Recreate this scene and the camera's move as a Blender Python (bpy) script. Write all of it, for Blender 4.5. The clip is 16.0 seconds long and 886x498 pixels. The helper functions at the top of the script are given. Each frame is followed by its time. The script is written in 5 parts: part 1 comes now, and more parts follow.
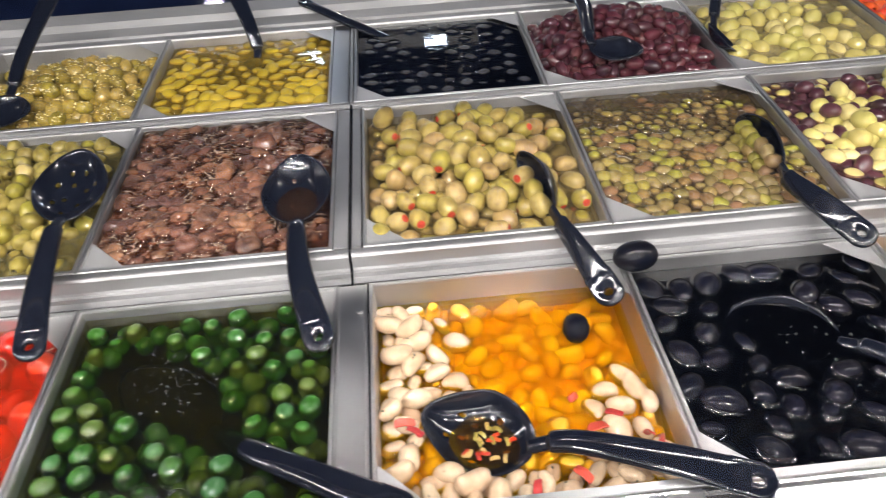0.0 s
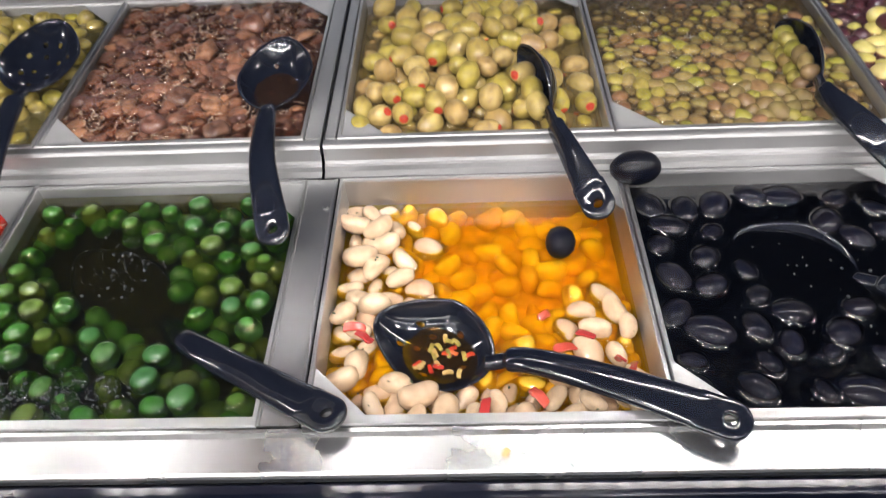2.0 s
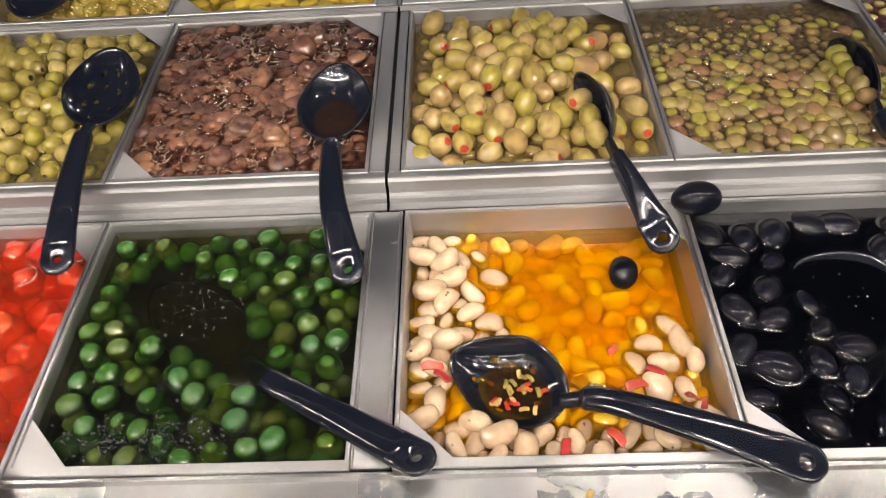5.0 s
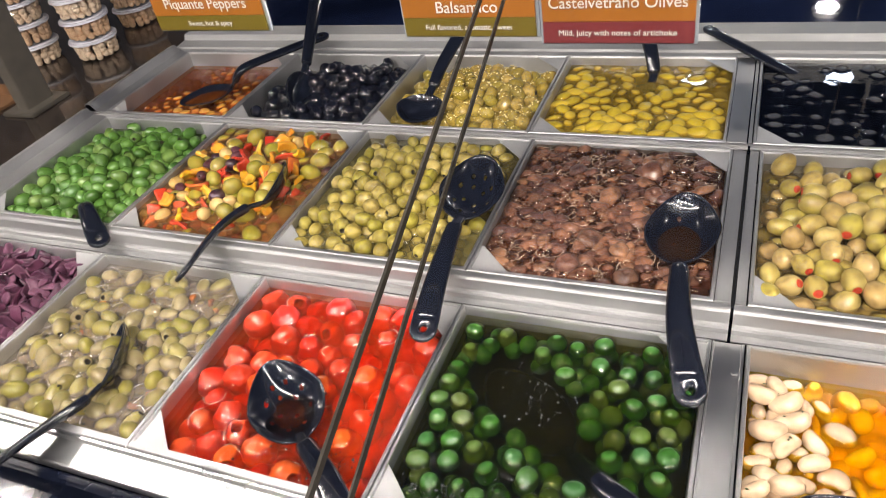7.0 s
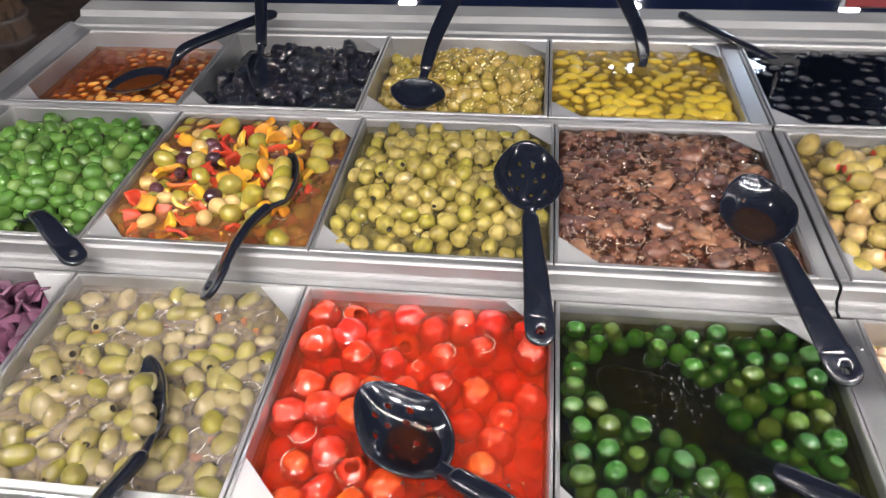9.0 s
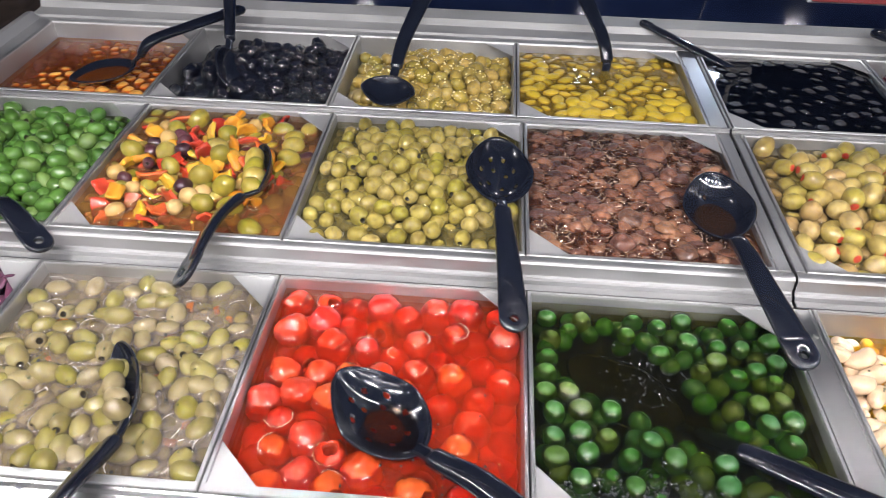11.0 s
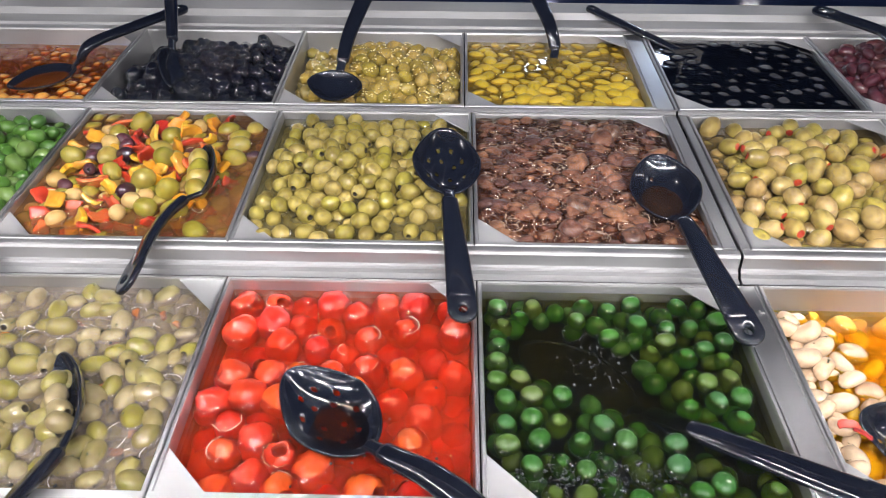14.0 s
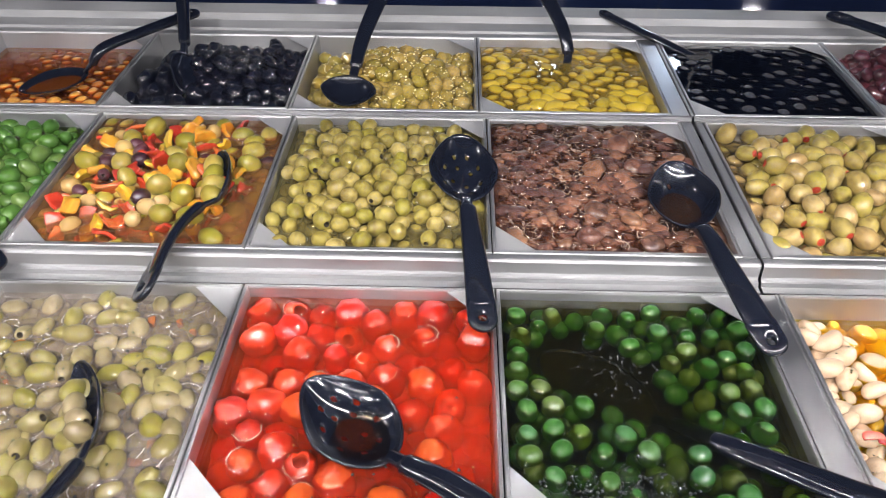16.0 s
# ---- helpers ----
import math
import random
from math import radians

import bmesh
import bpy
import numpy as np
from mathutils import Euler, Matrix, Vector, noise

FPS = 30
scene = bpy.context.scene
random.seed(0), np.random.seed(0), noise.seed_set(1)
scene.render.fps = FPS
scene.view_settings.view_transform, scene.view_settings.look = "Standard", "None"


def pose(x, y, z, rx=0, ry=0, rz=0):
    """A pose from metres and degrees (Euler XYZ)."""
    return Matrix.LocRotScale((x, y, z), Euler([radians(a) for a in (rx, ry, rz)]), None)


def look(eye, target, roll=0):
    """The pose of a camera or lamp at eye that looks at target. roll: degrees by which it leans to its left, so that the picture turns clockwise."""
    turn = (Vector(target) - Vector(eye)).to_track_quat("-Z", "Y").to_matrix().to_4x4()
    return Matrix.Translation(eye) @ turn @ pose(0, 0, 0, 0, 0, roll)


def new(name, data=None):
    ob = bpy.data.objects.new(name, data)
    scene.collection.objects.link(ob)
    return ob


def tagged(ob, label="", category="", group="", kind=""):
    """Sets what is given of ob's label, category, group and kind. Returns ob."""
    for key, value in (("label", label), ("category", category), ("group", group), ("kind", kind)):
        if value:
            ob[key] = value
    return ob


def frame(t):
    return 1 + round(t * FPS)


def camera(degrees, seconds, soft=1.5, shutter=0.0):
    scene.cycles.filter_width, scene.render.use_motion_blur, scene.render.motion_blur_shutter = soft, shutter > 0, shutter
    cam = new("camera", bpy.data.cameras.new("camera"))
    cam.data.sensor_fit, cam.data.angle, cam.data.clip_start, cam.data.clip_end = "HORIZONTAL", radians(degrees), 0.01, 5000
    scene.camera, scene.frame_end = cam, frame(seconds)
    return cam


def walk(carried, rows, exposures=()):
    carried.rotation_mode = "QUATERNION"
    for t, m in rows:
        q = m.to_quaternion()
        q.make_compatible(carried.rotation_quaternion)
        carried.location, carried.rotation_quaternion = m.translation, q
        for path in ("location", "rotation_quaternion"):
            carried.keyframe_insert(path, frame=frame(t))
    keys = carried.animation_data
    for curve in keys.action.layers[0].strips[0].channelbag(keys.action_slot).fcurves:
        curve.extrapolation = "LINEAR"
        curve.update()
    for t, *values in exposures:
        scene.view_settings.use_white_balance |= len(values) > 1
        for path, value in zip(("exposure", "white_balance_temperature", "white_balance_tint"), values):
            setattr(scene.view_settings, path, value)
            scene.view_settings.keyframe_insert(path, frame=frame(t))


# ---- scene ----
cam = camera(62.5, 16.0, soft=0.8, shutter=0.5)
PATH = [
    (0, (0.07, 0.006, 1.448), (0.146, 1.525, 0.149), -3.5),
    (0.5, (0.026, -0.007, 1.455), (0.096, 1.536, 0.184), -3.0),
    (1, (0.026, -0.017, 1.45), (0.082, 1.539, 0.194), -2.8),
    (1.5, (0.082, 0.009, 1.439), (0.079, 1.515, 0.123), -3.2),
    (2, (0.14, 0.034, 1.383), (0.072, 1.421, -0.056), -3.4),
    (2.5, (0.148, 0.07, 1.382), (0.074, 1.363, -0.142), -4.4),
    (3, (0.146, 0.072, 1.382), (0.074, 1.367, -0.141), -4.4),
    (3.2, (0.151, 0.073, 1.381), (0.075, 1.365, -0.144), -4.7),
    (5.3, (0.083, 0.067, 1.451), (-0.012, 1.398, -0.038), -5.2),
    (5.5, (0.111, 0.069, 1.455), (-0.084, 1.474, 0.045), -8.9),
    (6, (0.043, 0.033, 1.473), (-0.446, 1.509, 0.216), -10.7),
    (6.5, (0.006, 0.016, 1.485), (-0.689, 1.462, 0.291), -11.6),
    (7, (-0.006, 0.016, 1.483), (-0.737, 1.428, 0.27), -10.9),
    (7.5, (-0.008, 0.014, 1.482), (-0.638, 1.424, 0.211), -9.2),
    (8, (-0.121, 0.014, 1.461), (-0.509, 1.491, 0.169), -4.0),
    (8.5, (-0.285, 0.002, 1.453), (-0.554, 1.503, 0.159), -4.7),
    (9, (-0.317, 0.005, 1.462), (-0.543, 1.531, 0.19), -2.3),
    (9.2, (-0.328, -0.002, 1.447), (-0.513, 1.551, 0.2), -0.7),
    (11.3, (-0.338, -0.021, 1.452), (-0.394, 1.54, 0.203), 2.2),
    (11.5, (-0.33, -0.02, 1.449), (-0.341, 1.536, 0.192), 2.5),
    (12, (-0.317, -0.019, 1.454), (-0.297, 1.536, 0.195), 1.2),
    (12.5, (-0.313, -0.026, 1.457), (-0.318, 1.54, 0.213), 0.7),
    (13, (-0.306, -0.028, 1.458), (-0.31, 1.532, 0.206), 0.6),
    (13.5, (-0.306, -0.019, 1.455), (-0.315, 1.534, 0.194), 0.3),
    (14, (-0.31, -0.017, 1.449), (-0.337, 1.534, 0.187), 0.3),
    (14.5, (-0.318, -0.019, 1.45), (-0.34, 1.535, 0.191), 0.4),
    (15, (-0.323, -0.016, 1.452), (-0.343, 1.543, 0.2), 0.4),
    (15.5, (-0.326, -0.014, 1.452), (-0.353, 1.544, 0.198), 0.3),
    (16, (-0.329, -0.009, 1.451), (-0.358, 1.544, 0.192), 0.4),
]
walk(cam, [(t, look(eye, target, roll)) for t, eye, target, roll in PATH], [(0.0, 0.12, 6600, 10), (1.5, 0.14, 6600, 10), (2.2, -0.08, 6500, 10), (2.6, -0.18, 6450, 10), (3.2, -0.22, 6450, 10), (5.5, -0.1, 7500, 12), (6.0, 0.08, 7400, 12), (7.0, 0.16, 7000, 11), (8.0, 0.2, 6700, 11), (9.2, 0.18, 6600, 11), (11.5, 0.16, 6350, 12), (16.0, 0.14, 6350, 12)])

# ---- world and lamps ----
world = bpy.data.worlds.new("shop_air")
world.use_nodes = True
world.node_tree.nodes["Background"].inputs[0].default_value = (0.55, 0.65, 0.85, 1)
world.node_tree.nodes["Background"].inputs[1].default_value = 0.05
scene.world = world
scene.view_settings.exposure = 0.0


def area_lamp(name, place, target, w, h, watts, colour, shape="RECTANGLE"):
    data = bpy.data.lights.new(name, "AREA")
    data.shape, data.size, data.size_y, data.energy, data.color = shape, w, h, watts, colour
    ob = new(name, data)
    ob.matrix_world = look(place, target)
    return ob


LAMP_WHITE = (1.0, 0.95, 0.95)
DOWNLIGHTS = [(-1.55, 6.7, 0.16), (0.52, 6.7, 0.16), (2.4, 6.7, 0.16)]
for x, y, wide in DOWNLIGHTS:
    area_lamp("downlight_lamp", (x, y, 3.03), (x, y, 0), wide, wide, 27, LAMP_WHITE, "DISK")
# unseen ceiling lights, added as fill to bead the wet edges with glints
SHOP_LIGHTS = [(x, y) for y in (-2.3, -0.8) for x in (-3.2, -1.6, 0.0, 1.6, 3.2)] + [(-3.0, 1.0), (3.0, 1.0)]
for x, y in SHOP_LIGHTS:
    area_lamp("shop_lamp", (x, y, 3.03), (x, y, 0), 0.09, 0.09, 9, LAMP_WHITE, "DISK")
# unseen spot lamps added as fill before the counter, a row of tiny lamps under the sign rail (they glow in lamp_bodies)
# and a row behind
SPOTS = (-1.35, -0.75, -0.15, 0.45, 1.05)
for x in SPOTS:
    area_lamp("spot_lamp", (x, -0.34, 2.12), (x, 0.55, 0.9), 0.20, 0.10, 7.5, LAMP_WHITE)
for x in (-0.125, 0.16):
    area_lamp("shelf_lamp", (x, 1.575, 1.17), (x, 1.10, 0.95), 0.050, 0.020, 0.12, (0.66, 0.80, 1.0))
# long unseen tubes behind the viewpoint, added to brighten the wet edges
for y in (-1.5, -2.9):
    area_lamp("tube_lamp", (-0.1, y, 2.74), (-0.1, y + 0.35, 0.9), 4.2, 0.10, 30, (1.0, 0.97, 1.0))


# ---- materials ----
def material(name):
    m = bpy.data.materials.new(name)
    m.use_nodes = True
    nt = m.node_tree
    return m, nt, nt.nodes["Principled BSDF"]


def noise_node(nt, scale, detail=4.0, stretch=None):
    coords = nt.nodes.new("ShaderNodeTexCoord")
    n = nt.nodes.new("ShaderNodeTexNoise")
    n.inputs["Scale"].default_value, n.inputs["Detail"].default_value = scale, detail
    if stretch:
        mapping = nt.nodes.new("ShaderNodeMapping")
        mapping.inputs["Scale"].default_value = stretch
        nt.links.new(coords.outputs["Object"], mapping.inputs["Vector"])
        nt.links.new(mapping.outputs["Vector"], n.inputs["Vector"])
    else:
        nt.links.new(coords.outputs["Object"], n.inputs["Vector"])
    return n


def ramp(nt, source, stops):
    r = nt.nodes.new("ShaderNodeValToRGB")
    while len(r.color_ramp.elements) < len(stops):
        r.color_ramp.elements.new(0.5)
    for e, (at, c) in zip(r.color_ramp.elements, stops):
        e.position, e.color = at, (*c, 1)
    nt.links.new(source, r.inputs[0])
    return r


def bump(nt, source, strength, distance, bsdf):
    b = nt.nodes.new("ShaderNodeBump")
    b.inputs["Strength"].default_value, b.inputs["Distance"].default_value = strength, distance
    nt.links.new(source, b.inputs["Height"])
    nt.links.new(b.outputs["Normal"], bsdf.inputs["Normal"])


def steel(name, tone=0.62, rough=0.30, along="x", metal=1.0, streak=0.35):
    """Brushed stainless steel with fine grain, smears and dull patches."""
    m, nt, p = material(name)
    p.inputs["Metallic"].default_value = metal
    grain = noise_node(nt, 6.0, 3.0, (2, 160, 160) if along == "x" else (160, 2, 160))
    smear = noise_node(nt, 9.0, 5.0)
    mix = nt.nodes.new("ShaderNodeMath")
    mix.operation = "MULTIPLY_ADD"
    nt.links.new(grain.outputs[0], mix.inputs[0])
    mix.inputs[1].default_value = streak
    nt.links.new(smear.outputs[0], mix.inputs[2])
    c = ramp(nt, mix.outputs[0], [(streak, (tone * 0.86, tone * 0.86, tone * 0.85)), (0.55 + streak, (tone * 1.15, tone * 1.15, tone * 1.14))])
    nt.links.new(c.outputs[0], p.inputs["Base Color"])
    r = nt.nodes.new("ShaderNodeMapRange")
    r.inputs[1].default_value, r.inputs[2].default_value = streak, 0.55 + streak
    r.inputs[3].default_value, r.inputs[4].default_value = rough * 0.75, rough * 1.5
    nt.links.new(mix.outputs[0], r.inputs[0])
    nt.links.new(r.outputs[0], p.inputs["Roughness"])
    bump(nt, grain.outputs[0], 0.34 * streak, 0.0005, p)
    return m


def food(name, colours, mottle=120.0, spots=0.35, rough=0.16, relief=0.12, relief_scale=160.0, coat=0.6, dark=(0.02, 0.015, 0.01), shine=0.13, wrinkle=0.15, flesh=0.0):
    """Wet food: colour from piece to piece, mottled skin, a thin wet coat."""
    m, nt, p = material(name)
    info = nt.nodes.new("ShaderNodeObjectInfo")
    n = len(colours)
    base = ramp(nt, info.outputs["Random"], [((i + 0.5) / n, c) for i, c in enumerate(colours)])
    coords, shift = nt.nodes.new("ShaderNodeTexCoord"), nt.nodes.new("ShaderNodeVectorMath")
    shift.operation = "MULTIPLY_ADD"
    nt.links.new(info.outputs["Random"], shift.inputs[0])
    shift.inputs[1].default_value = (3.1, 1.7, 2.3)
    nt.links.new(coords.outputs["Object"], shift.inputs[2])
    skin, patch = noise_node(nt, mottle, 5.0), noise_node(nt, mottle * 0.42, 2.0)
    for one in (skin, patch):
        nt.links.new(shift.outputs[0], one.inputs["Vector"])
    bruise = nt.nodes.new("ShaderNodeMapRange")
    bruise.inputs[1].default_value, bruise.inputs[2].default_value = 0.50, 0.66
    bruise.inputs[3].default_value, bruise.inputs[4].default_value = 0.0, spots * 0.75
    nt.links.new(patch.outputs[0], bruise.inputs[0])
    tone = nt.nodes.new("ShaderNodeMapRange")
    tone.inputs[1].default_value, tone.inputs[2].default_value = 0.45, 0.72
    tone.inputs[3].default_value, tone.inputs[4].default_value = 0.0, spots
    nt.links.new(skin.outputs[0], tone.inputs[0])
    mix = nt.nodes.new("ShaderNodeMix")
    mix.data_type = "RGBA"
    most = nt.nodes.new("ShaderNodeMath")
    most.operation = "MAXIMUM"
    nt.links.new(tone.outputs[0], most.inputs[0])
    nt.links.new(bruise.outputs[0], most.inputs[1])
    nt.links.new(most.outputs[0], mix.inputs[0])
    nt.links.new(base.outputs[0], mix.inputs[6])
    mix.inputs[7].default_value = (*dark, 1)
    nt.links.new(mix.outputs[2], p.inputs["Base Color"])
    p.inputs["Roughness"].default_value, p.inputs["Specular IOR Level"].default_value = rough + 0.20, shine
    p.inputs["Coat Weight"].default_value, p.inputs["Coat Roughness"].default_value = min(1.0, coat * 1.8), rough * 0.20
    p.inputs["Coat IOR"].default_value = 1.7
    fine = noise_node(nt, relief_scale, 4.0)
    nt.links.new(shift.outputs[0], fine.inputs["Vector"])
    bump(nt, fine.outputs[0], relief, 0.002, p)
    film = nt.nodes.new("ShaderNodeBump")
    film.inputs["Strength"].default_value, film.inputs["Distance"].default_value = wrinkle, 0.002
    nt.links.new(fine.outputs[0], film.inputs["Height"])
    nt.links.new(film.outputs["Normal"], p.inputs["Coat Normal"])
    if flesh:
        p.inputs["Subsurface Weight"].default_value, p.inputs["Subsurface Scale"].default_value = flesh, 0.004
        p.inputs["Subsurface Radius"].default_value = (1.0, 0.35, 0.15)
    return m


def liquid(name, tint, murk, cloud, top, rough=0.02, chop=0.05, ior=1.42):
    """One sheet of brine: tints what is under it, clouds it a little; the top sheet also mirrors the room."""
    m, nt, p = material(name)
    nt.nodes.remove(p)
    out = nt.nodes["Material Output"]
    clear, fog = nt.nodes.new("ShaderNodeBsdfTransparent"), nt.nodes.new("ShaderNodeBsdfDiffuse")
    clear.inputs[0].default_value, fog.inputs[0].default_value = (*tint, 1), (*murk, 1)
    body = nt.nodes.new("ShaderNodeMixShader")
    swirl = noise_node(nt, 14.0, 4.0)
    amount = nt.nodes.new("ShaderNodeMapRange")
    amount.inputs[1].default_value, amount.inputs[2].default_value = 0.3, 0.7
    amount.inputs[3].default_value, amount.inputs[4].default_value = cloud * 0.6, min(1.0, cloud * 1.4)
    nt.links.new(swirl.outputs[0], amount.inputs[0])
    nt.links.new(amount.outputs[0], body.inputs[0])
    nt.links.new(clear.outputs[0], body.inputs[1])
    nt.links.new(fog.outputs[0], body.inputs[2])
    if not top:
        nt.links.new(body.outputs[0], out.inputs[0])
        return m
    gloss, fres, mix = nt.nodes.new("ShaderNodeBsdfGlossy"), nt.nodes.new("ShaderNodeFresnel"), nt.nodes.new("ShaderNodeMixShader")
    gloss.inputs["Roughness"].default_value = rough
    fres.inputs["IOR"].default_value = ior
    ripple = noise_node(nt, 55.0 if chop < 0.1 else 95.0, 3.0)
    b = nt.nodes.new("ShaderNodeBump")
    b.inputs["Strength"].default_value, b.inputs["Distance"].default_value = chop, 0.004
    nt.links.new(ripple.outputs[0], b.inputs["Height"])
    nt.links.new(b.outputs["Normal"], gloss.inputs["Normal"])
    nt.links.new(fres.outputs[0], mix.inputs[0])
    nt.links.new(body.outputs[0], mix.inputs[1])
    nt.links.new(gloss.outputs[0], mix.inputs[2])
    nt.links.new(mix.outputs[0], out.inputs[0])
    return m


def plain(name, colour, rough=0.5, metal=0.0, vary=0.15, scale=30.0, coat=0.0, relief=0.0):
    m, nt, p = material(name)
    n = noise_node(nt, scale, 5.0)
    lo, hi = [tuple(min(1, v * k) for v in colour) for k in (1 - vary, 1 + vary)]
    c = ramp(nt, n.outputs[0], [(0.3, lo), (0.7, hi)])
    nt.links.new(c.outputs[0], p.inputs["Base Color"])
    p.inputs["Roughness"].default_value, p.inputs["Metallic"].default_value, p.inputs["Coat Weight"].default_value = rough, metal, coat
    if relief:
        bump(nt, n.outputs[0], relief, 0.002, p)
    return m


def clear_glass(name, tint=(0.94, 0.97, 0.96), shine=0.035):
    m, nt, p = material(name)
    nt.nodes.remove(p)
    clear, gloss, mix = nt.nodes.new("ShaderNodeBsdfTransparent"), nt.nodes.new("ShaderNodeBsdfGlossy"), nt.nodes.new("ShaderNodeMixShader")
    clear.inputs[0].default_value, gloss.inputs["Roughness"].default_value, mix.inputs[0].default_value = (*tint, 1), 0.0, shine
    nt.links.new(clear.outputs[0], mix.inputs[1])
    nt.links.new(gloss.outputs[0], mix.inputs[2])
    nt.links.new(mix.outputs[0], nt.nodes["Material Output"].inputs[0])
    return m


STEEL = steel("brushed_steel", 0.40, 0.42, metal=0.95, streak=0.25)
STEEL_Y = steel("brushed_steel_across", 0.44, 0.44, along="y", metal=0.95)
FRONT_STEEL = steel("front_rail_steel", 0.53, 0.20, metal=0.97, streak=0.015)
WET_STEEL = steel("wet_steel", 0.52, 0.26, along="y", metal=0.97, streak=0.14)
BACK_STEEL = steel("back_rail_steel", 0.38, 0.62, metal=0.9, streak=0.2)
PAN_STEEL = steel("pan_steel", 0.56, 0.40)
PLATE = steel("corner_plate_steel", 0.56, 0.48, metal=0.85)
GRANITE = plain("dark_granite", (0.035, 0.026, 0.020), 0.12, vary=0.8, scale=60, coat=0.3)
# navy in the black top stands in for the ceiling's blue reflection
BLACK_TOP = plain("black_top_navy_tint", (0.006, 0.010, 0.030), 0.03, vary=0.5, scale=6)
FRONT_BLACK = plain("black_front", (0.006, 0.008, 0.016), 0.10, vary=0.2)
FRONT_BLACK.node_tree.nodes["Principled BSDF"].inputs["Specular IOR Level"].default_value = 0.25
# near-black colour stands in for shade in the joint and under the pans
DARK = plain("shadow_gap", (0.01, 0.01, 0.01), 0.6)
GLASS = clear_glass("guard_glass", (0.985, 0.99, 0.988))
GLASS_EDGE = plain("glass_edge", (0.035, 0.032, 0.027), 0.5, vary=0.3)
GLASS_EDGE.node_tree.nodes["Principled BSDF"].inputs["Specular IOR Level"].default_value = 0.08


def spoon_plastic():
    m, nt, p = material("black_plastic")
    # trace of blue in the base stands in for blue highlights on black
    p.inputs["Base Color"].default_value = (0.006, 0.0072, 0.012, 1)
    scuff = noise_node(nt, 70.0, 6.0)
    r = nt.nodes.new("ShaderNodeMapRange")
    r.inputs[1].default_value, r.inputs[2].default_value, r.inputs[3].default_value, r.inputs[4].default_value = 0.4, 0.75, 0.09, 0.24
    nt.links.new(scuff.outputs[0], r.inputs[0])
    nt.links.new(r.outputs[0], p.inputs["Roughness"])
    bump(nt, scuff.outputs[0], 0.05, 0.001, p)
    p.inputs["Coat Weight"].default_value, p.inputs["Coat Roughness"].default_value = 0.6, 0.05
    return m


PLASTIC = spoon_plastic()


# ---- mesh helpers ----
def mesh_of(name, bm, mats, smooth=True, upward=False):
    me = bpy.data.meshes.new(name)
    if not upward:
        bmesh.ops.recalc_face_normals(bm, faces=bm.faces[:])
    else:
        bm.normal_update()
        bmesh.ops.reverse_faces(bm, faces=[f for f in bm.faces if f.normal.z < 0])
    bm.to_mesh(me)
    bm.free()
    for m in mats if isinstance(mats, (list, tuple)) else [mats]:
        me.materials.append(m)
    for p in me.polygons:
        p.use_smooth = smooth
    return me


def part(name, bm, mat, parent, label="", smooth=False, upward=False):
    ob = new(name, mesh_of(name, bm, mat, smooth, upward))
    ob.parent = parent
    return tagged(ob, label) if label else ob


def thing(name, place, label, category, group="", kind=""):
    ob = new(name)
    ob.location = place
    ob.empty_display_size = 0.02
    return tagged(ob, label, category, group, kind)


def box(bm, x0, x1, y0, y1, z0, z1, bevel=0.0):
    made = bmesh.ops.create_cube(bm, size=1.0)["verts"]
    for v in made:
        v.co = Vector((x0 + (v.co.x + 0.5) * (x1 - x0), y0 + (v.co.y + 0.5) * (y1 - y0), z0 + (v.co.z + 0.5) * (z1 - z0)))
    if bevel:
        edges = list({e for v in made for e in v.link_edges})
        bmesh.ops.bevel(bm, geom=edges, offset=bevel, segments=2, affect="EDGES")
    return bm


def boxed(*a, bevel=0.0):
    return box(bmesh.new(), *a, bevel=bevel)


def extrude_profile(points, x0, x1, thick=0.0015, axis="x"):
    """A folded sheet: the (across, up) polyline drawn from x0 to x1, with thickness below."""
    bm = bmesh.new()
    rows = []
    for x in (x0, x1):
        top = [(y, z) for y, z in points]
        low = [(y, z - thick) for y, z in reversed(points)]
        rows.append([bm.verts.new((x, y, z) if axis == "x" else (y, x, z)) for y, z in top + low])
    n = len(rows[0])
    for i in range(n):
        bm.faces.new((rows[0][i], rows[0][(i + 1) % n], rows[1][(i + 1) % n], rows[1][i]))
    for r in rows:
        k = len(points)
        for i in range(k - 1):
            bm.faces.new((r[i], r[i + 1], r[n - 2 - i], r[n - 1 - i]))
    return bm


# ---- plan ----
RIM = {1: 0.925, 2: 0.950, 3: 0.955}
SPAN = {1: (0.303, 0.573), 2: (0.603, 0.900), 3: (0.908, 1.168)}
LEFT = [-1.093, -0.823, -0.553, -0.283, 0.018, 0.288, 0.558, 0.828]
WIDE = 0.2685
SHIFT = {1: 0.0, 2: -0.003, 3: -0.013}
END_L, END_R = -1.148, 1.22
MODULES = ((END_L, -0.0005), (0.0025, END_R))


def left(r, c):
    """The west side of a pan: the rows stand a little out of line."""
    return LEFT[c] + SHIFT[r]


